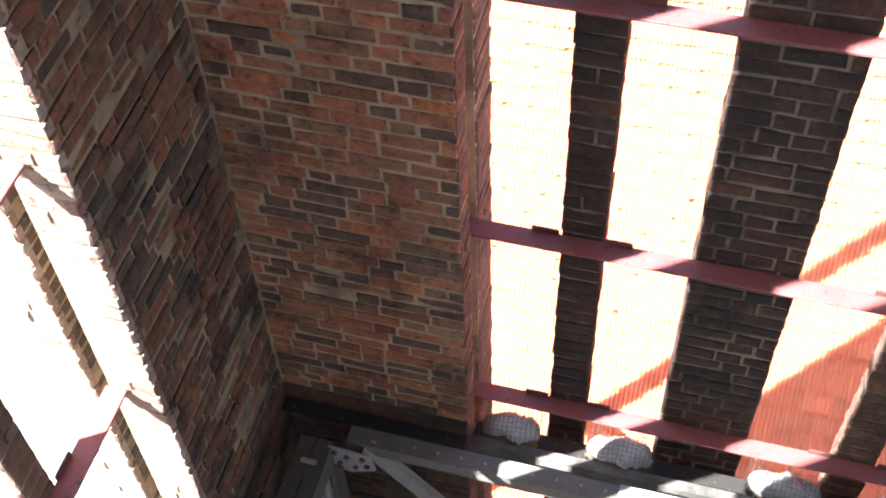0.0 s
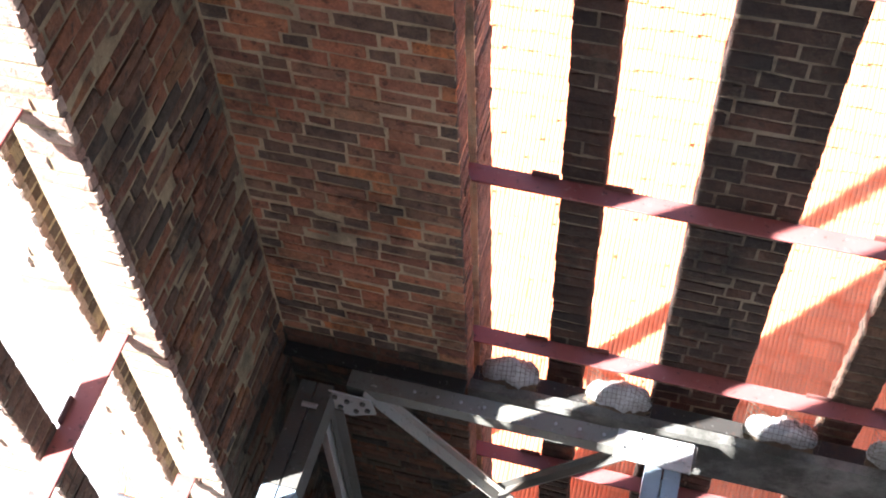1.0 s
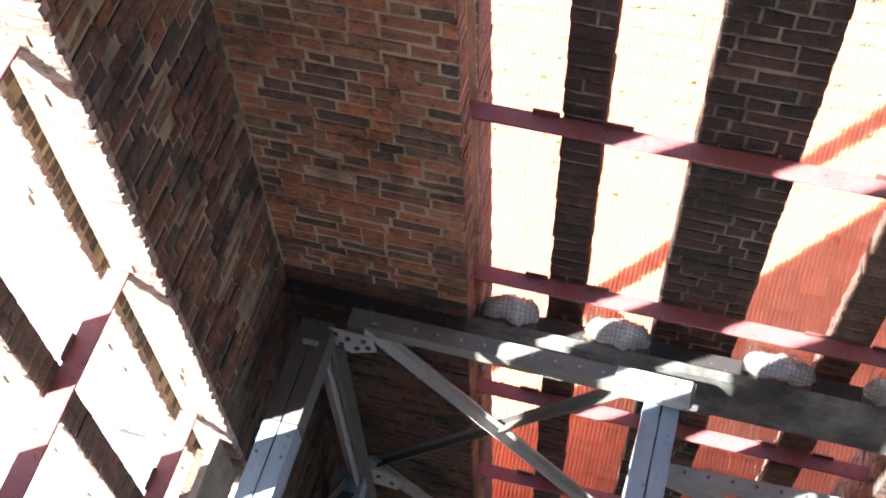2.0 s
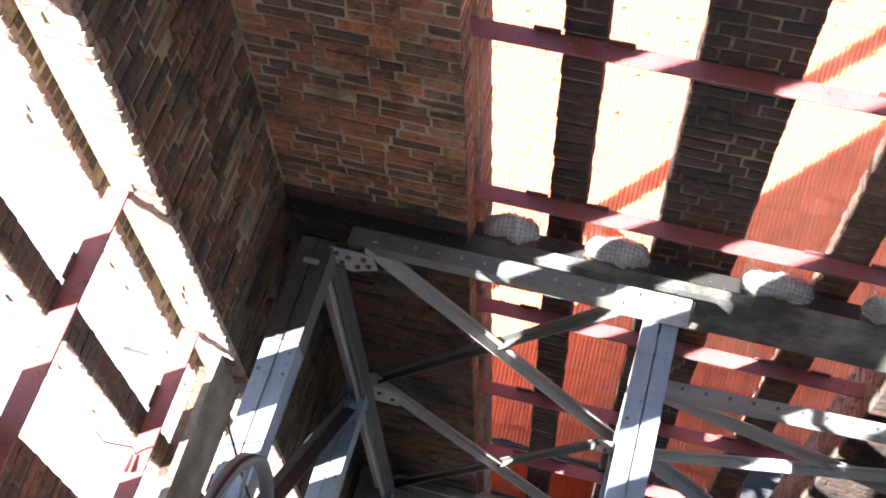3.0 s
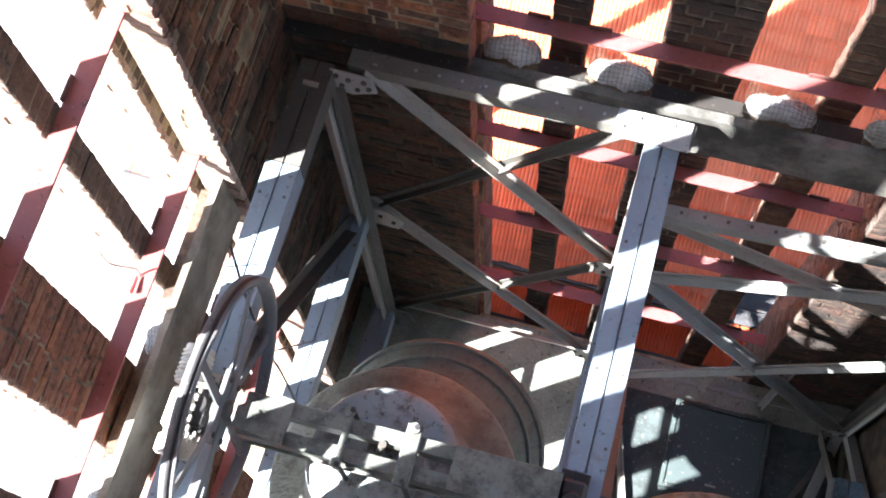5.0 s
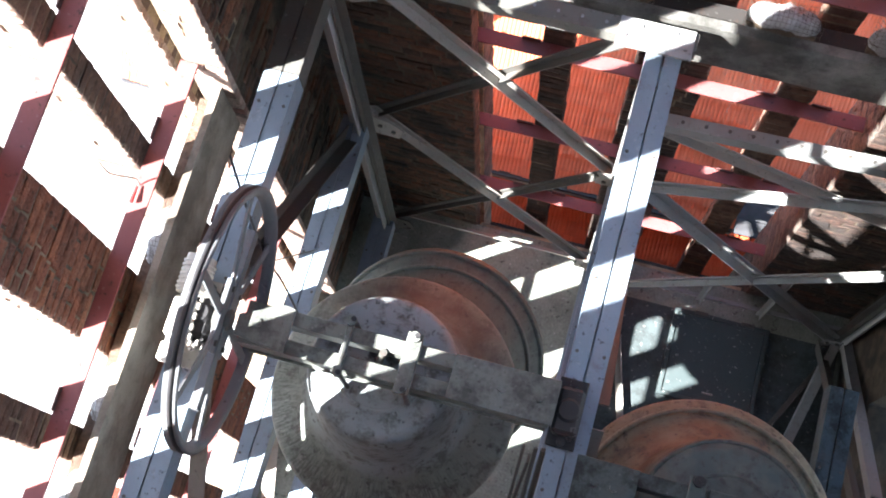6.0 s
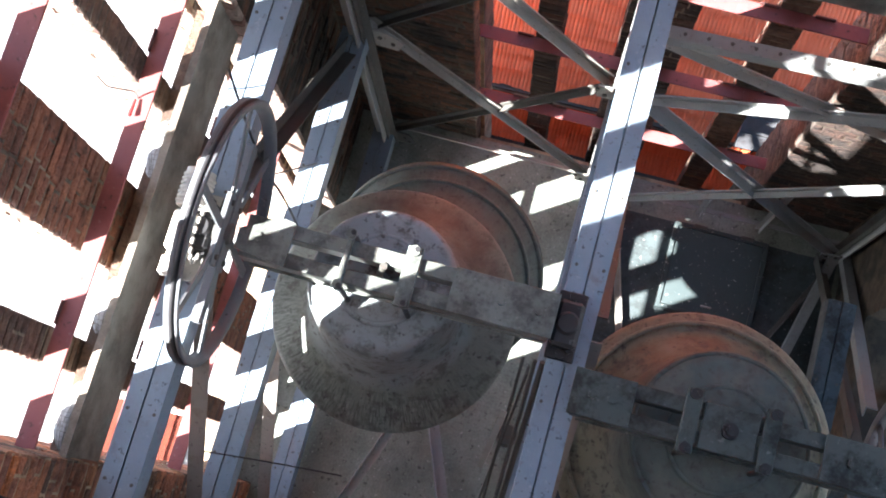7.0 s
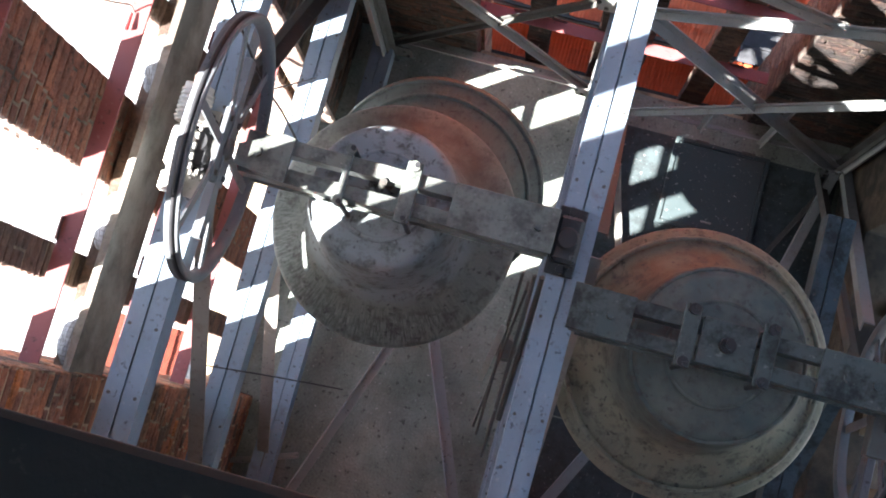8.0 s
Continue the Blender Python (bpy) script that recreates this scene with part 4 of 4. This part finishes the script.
# ---- bell wheel ----
def wheel(x, y, z, r, label):
    t = thing("rope_wheel", label, "wheel", "bell wheels", at=(x, y, z))
    turn = Matrix.Rotation(radians(90), 4, "Y")
    bm = lathe([(r - 0.03, -0.022), (r, -0.03), (r + 0.012, -0.028), (r - 0.004, -0.006), (r - 0.004, 0.006), (r + 0.012, 0.028), (r, 0.03), (r - 0.03, 0.022), (r - 0.03, -0.022)], 96)
    bmesh.ops.transform(bm, matrix=turn, verts=bm.verts)
    part("rim", bm, STEEL_WHEEL, t, "grooved grey steel rim", True)
    bm = lathe([(r - 0.003, -0.010), (r + 0.010, -0.008), (r + 0.013, 0.0), (r + 0.010, 0.008), (r - 0.003, 0.010)], 96)
    bmesh.ops.transform(bm, matrix=turn, verts=bm.verts)
    part("rope", bm, BLACK, t, "black rope in the groove", True)
    for i in range(6):
        a = radians(22 + 60 * i)
        d = Vector((0, math.cos(a), math.sin(a)))
        part("spoke", extrude_profile([(-0.022, -0.005), (0.022, -0.005), (0.022, 0.005), (-0.022, 0.005)], d * 0.05, d * (r - 0.02), (1, 0, 0)), STEEL_WHEEL, t)
    part("hub_plate", box((-0.012, -0.16, -0.11), (0.012, 0.16, 0.11), 0.004), STEEL_WHEEL, t)
    part("hub_bar", box((-0.02, -0.40, -0.035), (0.02, 0.40, 0.035), 0.003), STEEL_WHEEL, t)
    bm = lathe([(0, 0.035), (0.04, 0.035), (0.05, 0.02), (0.05, -0.04), (0, -0.04)], 24)
    bmesh.ops.transform(bm, matrix=turn, verts=bm.verts)
    part("hub", bm, STEEL_DARK, t)
    for s in (-1, 1):
        for u in (-0.07, 0.07):
            part("bolt", bolt_head((0.012, s * 0.12, u), 0.014, 0.012, (1, 0, 0)), STEEL_DARK, t)
    return t


wheel(-1.375, 0.83, 4.25, 0.575, "grey steel bell wheel with black rope in its groove")
wheel(1.72, 0.52, 3.60, 0.50, "dark steel bell wheel in the shade")


def motor():
    """Drive beside the wheel: gearbox, round motor and chain."""
    t = thing("ringing_motor", "pale electric ringing motor with a chain beside the wheel", "motor", at=(-1.52, 0.80, DECK))
    part("bracket", box((-0.11, -0.20, 0.0), (0.06, 0.20, 0.015), 0.003), STEEL_WARM, t)
    part("gearbox", box((-0.09, -0.10, 0.015), (0.01, 0.08, 0.15), 0.012), STEEL_PALE, t)
    part("housing", rod((-0.04, 0.10, 0.10), (-0.04, 0.27, 0.10), 0.065, 24), STEEL_PALE, t)
    for k in range(7):
        part("cooling_fin", rod((-0.04, 0.115 + 0.02 * k, 0.10), (-0.04, 0.122 + 0.02 * k, 0.10), 0.073, 24), STEEL_PALE, t)
    for k in range(16):
        a = 2 * math.pi * k / 16
        part("chain_link", box((0.03, 0.12 * math.cos(a) - 0.014, 0.10 + 0.09 * math.sin(a) - 0.008), (0.045, 0.12 * math.cos(a) + 0.014, 0.10 + 0.09 * math.sin(a) + 0.008), 0.003), STEEL_WARM, t)
    part("terminal_box", box((-0.10, -0.20, 0.015), (-0.01, -0.12, 0.09), 0.006), STEEL_PALE, t)


motor()


def curve_tube(name, points, r, material, label="", category="", parent=None):
    cu = bpy.data.curves.new(name, "CURVE")
    cu.dimensions, cu.bevel_depth, cu.bevel_resolution = "3D", r, 3
    sp = cu.splines.new("NURBS")
    sp.points.add(len(points) - 1)
    for q, c in zip(sp.points, points):
        q.co = (*c, 1)
    sp.use_endpoint_u, sp.order_u = True, 3
    cu.materials.append(material)
    ob = new(name, cu)
    ob.parent = parent
    if label:
        tagged(ob, label, category)
    return ob


curve_tube("cable", [(-1.44, 1.40, 4.7), (-1.42, 1.24, 3.9), (-1.36, 1.22, 3.3), (-1.34, 1.10, 2.3)], 0.006, BLACK, "thin dark cable that hangs from the wheel to the lower beam", "cable")
curve_tube("cable", [(-1.40, 1.10, 4.10), (-1.41, 1.42, 3.2), (-1.50, 1.70, 2.3)], 0.004, BLACK, "thin dark cable down to the lower beam", "cable")
curve_tube("cable", [(-1.62, -0.10, 2.6), (-1.2, -0.05, 2.58), (-0.8, -0.02, 2.6)], 0.004, BLACK, "thin dark wire stretched beside the frame", "cable")

curve_tube("loose_wire", [(-1.93, 1.228, 4.739), (-1.93, 1.227, 4.653), (-1.93, 1.230, 4.60), (-1.93, 1.313, 4.33), (-1.93, 1.318, 4.29), (-1.93, 1.305, 4.25)], 0.004, STEEL_WARM, "loose bent wire standing on a tie plate in the sunlit slot", "wire")
strip = lathe([(0.0, 0.0), (0.005, 0.004), (0.008, 0.05), (0.010, 0.082), (0.0, 0.084)], 6)
bmesh.ops.transform(strip, matrix=along((-1.93, 1.298, 4.268), (-1.93, 1.217, 4.276)), verts=strip.verts)
tagged(part("red_strip", strip, RED_BRIGHT), "small bright red plastic strip tied to the wire", "strip")

# ---- hammer gear beside the first bell ----
hammer = thing("hammer_gear", "dark steel hammer gear and guide rods beside the beam", "hammer gear", at=(0.0, 0.4, 3.0))
for i, (x, w) in enumerate(((0.02, 0.010), (-0.035, 0.008), (0.055, 0.014))):
    part("guide_rod", rod((x, -0.55 + 0.1 * i, 0.10), (x + 0.02, 0.30, 0.85), w), STEEL_DARK, hammer)
part("lever", extrude_profile([(-0.03, -0.006), (0.03, -0.006), (0.03, 0.006), (-0.03, 0.006)], (-0.06, -0.40, 0.0), (0.02, 0.26, 0.75), (1, 0, 0)), STEEL_DARK, hammer)
part("hammer_head", lathe([(0, 0.09), (0.05, 0.085), (0.062, 0.03), (0.062, -0.03), (0.05, -0.085), (0, -0.09)], 20), STEEL_DARK, hammer)
part("spring_arm", extrude_profile(angle_iron(0.03, 0.005), (-0.07, -0.20, 0.30), (-0.02, 0.05, 0.80)), STEEL_WARM, hammer)

# ---- floor ----
hatch = thing("floor_hatch", "dark steel trapdoor lying on the dusty floor", "trapdoor", at=(0.87, 1.86, 0.005))
part("leaf", box((0.0, 0.0, 0.0), (0.67, 0.63, 0.05), 0.006), HATCH, hatch)
for x0, y0, x1, y1 in ((-0.03, -0.03, 0.0, 0.66), (0.67, -0.03, 0.70, 0.66), (0.0, 0.63, 0.67, 0.66), (0.0, -0.03, 0.67, 0.0)):
    part("frame_bar", box((x0, y0, 0.0), (x1, y1, 0.062), 0.003), HATCH, hatch)
for i in range(2):
    part("hinge", rod((0.12 + 0.36 * i, 0.655, 0.062), (0.22 + 0.36 * i, 0.655, 0.062), 0.014), STEEL_DARK, hatch)
part("ring_handle", rod((0.30, 0.06, 0.056), (0.38, 0.06, 0.056), 0.008), STEEL_WARM, hatch)

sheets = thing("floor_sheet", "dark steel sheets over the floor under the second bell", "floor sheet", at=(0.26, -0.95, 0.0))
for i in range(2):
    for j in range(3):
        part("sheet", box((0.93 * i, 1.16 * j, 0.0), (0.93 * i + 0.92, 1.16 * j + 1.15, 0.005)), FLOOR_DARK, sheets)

# pipe rail and brick step in the corner
curve_tube("pipe_rail", [(-2.0, -0.80, 0.14), (-1.7, -0.74, 0.14), (-1.4, -0.62, 0.14), (-1.28, -0.58, 0.14)], 0.022, STEEL_WARM, "thin grey pipe lying along the brick step", "pipe")
# rail close under the lens
guard = thing("guard_rail", "dark steel guard rail across the chamber close to the camera", "rail", at=(WEST, -0.20, 8.30))
bm = box((0, -0.02, -0.022), (EAST - WEST, 0.107, 0.0), 0.006)
part("top_bar", bm, RAIL, guard)
for x in (0.0, EAST - WEST - 0.02):
    part("wall_plate", box((x, -0.08, -0.14), (x + 0.02, 0.16, 0.06), 0.004), RAIL, guard)

# ---- roofs and street outside ----
tagged(part("ground", box((-2500, -2500, LOW - 1), (2500, 2500, LOW)), PALE), "pale sunlit street and yard far below the tower", "ground", kind="structure")


def tiled_slope(name, corner, along_dir, down_dir, length, depth, material, parent, cut=None, rib=0.068, course=0.46, seed=0):
    """Ribbed clay tiles in overlapping courses on a slope; cut(u, v) tells where the roof ends."""
    rr = random.Random(seed)
    a, d = Vector(along_dir).normalized(), Vector(down_dir).normalized()
    n = a.cross(d).normalized()
    if n.z < 0:
        n = -n
    verts, faces = [], []
    tile = rib * 3
    for j in range(int(depth / course)):
        for i in range(int(length / tile)):
            u0, v0 = i * tile, j * course
            if cut and not cut(u0 + tile / 2, v0 + course / 2):
                continue
            lift, drop, o = rr.uniform(0.0, 0.012), rr.uniform(-0.09, 0.09) * course, len(verts)
            cols = 12
            for k in range(cols + 1):
                u = u0 + tile * k / cols
                h = 0.20 * rib * abs(math.sin(math.pi * 3 * k / cols))
                tip = v0 + course * 1.20 + drop
                verts.append(tuple(Vector(corner) + a * u + d * (v0 - 0.02) + n * (h + 0.4 * lift)))
                verts.append(tuple(Vector(corner) + a * u + d * tip + n * (h + 0.27 * course + lift)))
                verts.append(tuple(Vector(corner) + a * u + d * tip + n * (h + 0.19 * course + lift)))
            for k in range(cols):
                p = o + 3 * k
                faces += [(p, p + 3, p + 4, p + 1), (p + 1, p + 4, p + 5, p + 2)]
    me = bpy.data.meshes.new(name)
    me.from_pydata(verts, [], faces)
    me.materials.append(material)
    ob = new(name, me)
    ob.parent = parent
    return tagged(ob, kind="stuff")


# the roof beside the tower climbs to the north from an eave close under the opening
EAVE_Y, EAVE_Z, PITCH = 3.62, -0.84, math.atan(1.146)
house = thing("church_roof", "orange clay tile roof that climbs beside the tower", "roof")
tiled_slope("slope_tiles", (-4.4, EAVE_Y + 12 * math.cos(PITCH), EAVE_Z + 12 * math.sin(PITCH)), (1, 0, 0), (0, -math.cos(PITCH), -math.sin(PITCH)), 14.4, 12.0, TILE_OLD, house, rib=0.034, course=0.16, seed=1)
part("gutter", extrude_profile([(-0.05, 0.0), (0.05, 0.0), (0.05, 0.05), (0.04, 0.05), (0.035, 0.012), (-0.035, 0.012), (-0.04, 0.05), (-0.05, 0.05)], (-4.4, EAVE_Y - 0.03, EAVE_Z - 0.06), (10.0, EAVE_Y - 0.03, EAVE_Z - 0.06)), SLATE, house, "grey zinc gutter")
part("wall", box((-4.4, EAVE_Y + 0.15, LOW), (10.0, EAVE_Y + 0.5, EAVE_Z - 0.05)), HOUSE_WALL, house, "plain wall under the eave")
tiled_slope("lower_tiles", (-2.3, EAVE_Y + 0.12, EAVE_Z - 0.75), (1, 0, 0), (0, -1, -0.35), 12.3, 0.48, TILE, house, rib=0.034, course=0.16, seed=2)
cover = thing("dormer_cover", "grey slate dormer cover with an orange verge beside the gutter", "dormer", at=(1.49, 3.66, -0.58))
tilt = Matrix.Rotation(radians(40), 4, "X")
for i in range(3):
    bm = box((-0.25, -0.22 + i * 0.15, -0.02 - 0.004 * i), (0.25, -0.075 + i * 0.15, 0.02 - 0.004 * i), 0.006)
    bmesh.ops.transform(bm, matrix=tilt, verts=bm.verts)
    part("slate", bm, SLATE, cover)
for s in (-1, 1):
    part("cheek", box((s * 0.225 - 0.02, -0.15, -0.42), (s * 0.225 + 0.02, 0.12, -0.09), 0.005), TILE_OLD if s > 0 else SLATE, cover)
part("front", box((-0.20, -0.14, -0.42), (0.20, -0.11, -0.15), 0.004), SLATE, cover)
for i in range(6):
    part("verge_tile", box((-0.27 + i * 0.09, -0.25, -0.235), (-0.188 + i * 0.09, -0.16, -0.175), 0.012), TILE, cover, "orange verge tile" if i == 0 else "")
# Unseen slim post, added only to cast the shadow strip on the roof.
pipe = thing("shadow_post", "unseen post off the tower corner that casts a strip of shade", "pipe", at=(-2.56, 3.56, 0.0))
part("tube", rod((0, 0, LOW), (0, 0, 9.5), 0.06, 16), SLATE, pipe)
for z in (-6.0, -1.0, 3.0, 7.0):
    part("clip", box((-0.02, -0.28, z), (0.30, 0.07, z + 0.04)), SLATE, pipe)
west_house = thing("low_house", "low house with a bright orange tile roof beside the tower", "house", at=(0, 0, 0))
tiled_slope("roof_tiles", (-6.08, -3.2, -9.9), (0, 1, 0), (-math.cos(0.5), 0, -math.sin(0.5)), 3.4, 0.85, TILE_DEEP, west_house, rib=0.034, course=0.16, seed=9)
tiled_slope("roof_tiles", (-6.08, -3.2, -9.9), (0, 1, 0), (math.cos(0.5), 0, -math.sin(0.5)), 3.4, 1.4, TILE_DEEP, west_house, rib=0.034, course=0.16, seed=10)
part("wall", box((-6.68, -3.1, LOW), (-4.95, 0.15, -11.4)), HOUSE_WALL, west_house, "plain house wall")

# ---- laid brick, last ----
Z0 = 0.0
lay(wall_north, facing(WEST, NORTH + F, UPPER, "-y"), N_JAMB - WEST, 10.6 - UPPER, BRICK, 11, near=(0.3, 3.6), uneven=0.006)
lay(wall_north_foot, facing(WEST, NORTH + F, Z0, "-y"), N_JAMB - WEST, UPPER, BRICK_SOOT_SHADED, 81, near=(0.0, 4.4), uneven=0.006)
lay(wall_west, facing(WEST - F, W_JAMB, UPPER, "+x"), NORTH - W_JAMB, 10.6 - UPPER, BRICK_WEATHERED_DIM, 12, near=(0.3, 3.6), uneven=0.009)
lay(wall_west_foot, facing(WEST - F, W_JAMB, Z0, "+x"), NORTH - W_JAMB, UPPER, BRICK_SOOT_SHADED, 82, near=(0.0, 4.4), uneven=0.009)
lay(wall_north, facing(N_JAMB - F, NORTH, Z0, "+x"), 2.915 - NORTH, 10.6, BRICK_GREYED, 13, near=(4.2, 7.4), most=60)
lay(wall_north_outer, facing(N_JAMB - F, 3.032, Z0, "+x"), NORTH + THICK - 3.032, 10.6, BRICK_GREYED, 14, near=(4.2, 7.4), most=60)
lay(wall_west, facing(-1.941, W_JAMB + F, Z0, "-y"), WEST + 1.955, 10.6, BRICK_SUNLIT, 15, near=(4.0, 7.4), most=80)
lay(wall_west_slot, facing(-2.03, W_JAMB + 0.19, Z0, "-y"), 0.09, 10.6, BRICK_BROWN, 17, proud=0.02, uneven=0.015)
lay(wall_west_outer, facing(-2.03, W_JAMB + F, Z0, "+x"), 0.18, 10.6, BRICK_BROWN, 18, proud=0.004, uneven=0.006)
lay(wall_west_outer, facing(WEST - THICK, W_JAMB + F, Z0, "-y"), 0.225, 10.6, BRICK_SUNLIT, 16, near=(4.0, 7.4), most=80)
# Groove brick is darker than the jamb to paint in recess shade.
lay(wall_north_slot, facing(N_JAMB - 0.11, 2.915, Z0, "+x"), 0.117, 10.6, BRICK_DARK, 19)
for i, ((a, b), ob) in enumerate(zip(PIERS_N, north_piers)):
    # Third pier is browner, to carry warm bounced light in its colour.
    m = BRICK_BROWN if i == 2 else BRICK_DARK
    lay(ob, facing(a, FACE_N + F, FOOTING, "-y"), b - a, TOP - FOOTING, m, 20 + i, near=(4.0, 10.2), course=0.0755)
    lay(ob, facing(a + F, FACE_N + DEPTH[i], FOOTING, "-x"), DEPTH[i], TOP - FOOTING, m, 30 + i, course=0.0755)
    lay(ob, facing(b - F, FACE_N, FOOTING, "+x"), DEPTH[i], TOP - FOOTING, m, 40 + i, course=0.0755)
for i, ((a, b), ob) in enumerate(zip(PIERS_W, west_piers)):
    m = BRICK_WARM if i == 1 else BRICK_BROWN
    lay(ob, facing(FACE_W[i] - F, a, SILL, "+x"), b - a, TOP - SILL, m, 50 + i, near=(2.4, 8.0))
    # Sun-facing pier sides take the lit brick, so they read as glare.
    lay(ob, facing(FACE_W[i] - DEPTH_W[i], a + F, SILL, "-y"), DEPTH_W[i], TOP - SILL, BRICK_SUNLIT, 60 + i)
# The shade on this wall is put into its dark brick.
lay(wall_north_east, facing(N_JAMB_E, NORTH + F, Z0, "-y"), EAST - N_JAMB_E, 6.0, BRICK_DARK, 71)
lay(wall_north_east, facing(N_JAMB_E + F, NORTH + THICK, Z0, "-x"), THICK, 6.0, BRICK_GREYED, 72)
lay(wall_west_base, facing(WEST - 0.2 + 0.002, W_JAMB_S, Z0, "+x"), W_JAMB - W_JAMB_S, SILL, BRICK, 74)
lay(wall_south_west, facing(WEST - F, SOUTH, Z0, "+x"), W_JAMB_S - SOUTH, 6.5, BRICK, 75)
lay(wall_south_west, facing(WEST, W_JAMB_S, Z0, "+y"), THICK, 6.5, BRICK, 76)
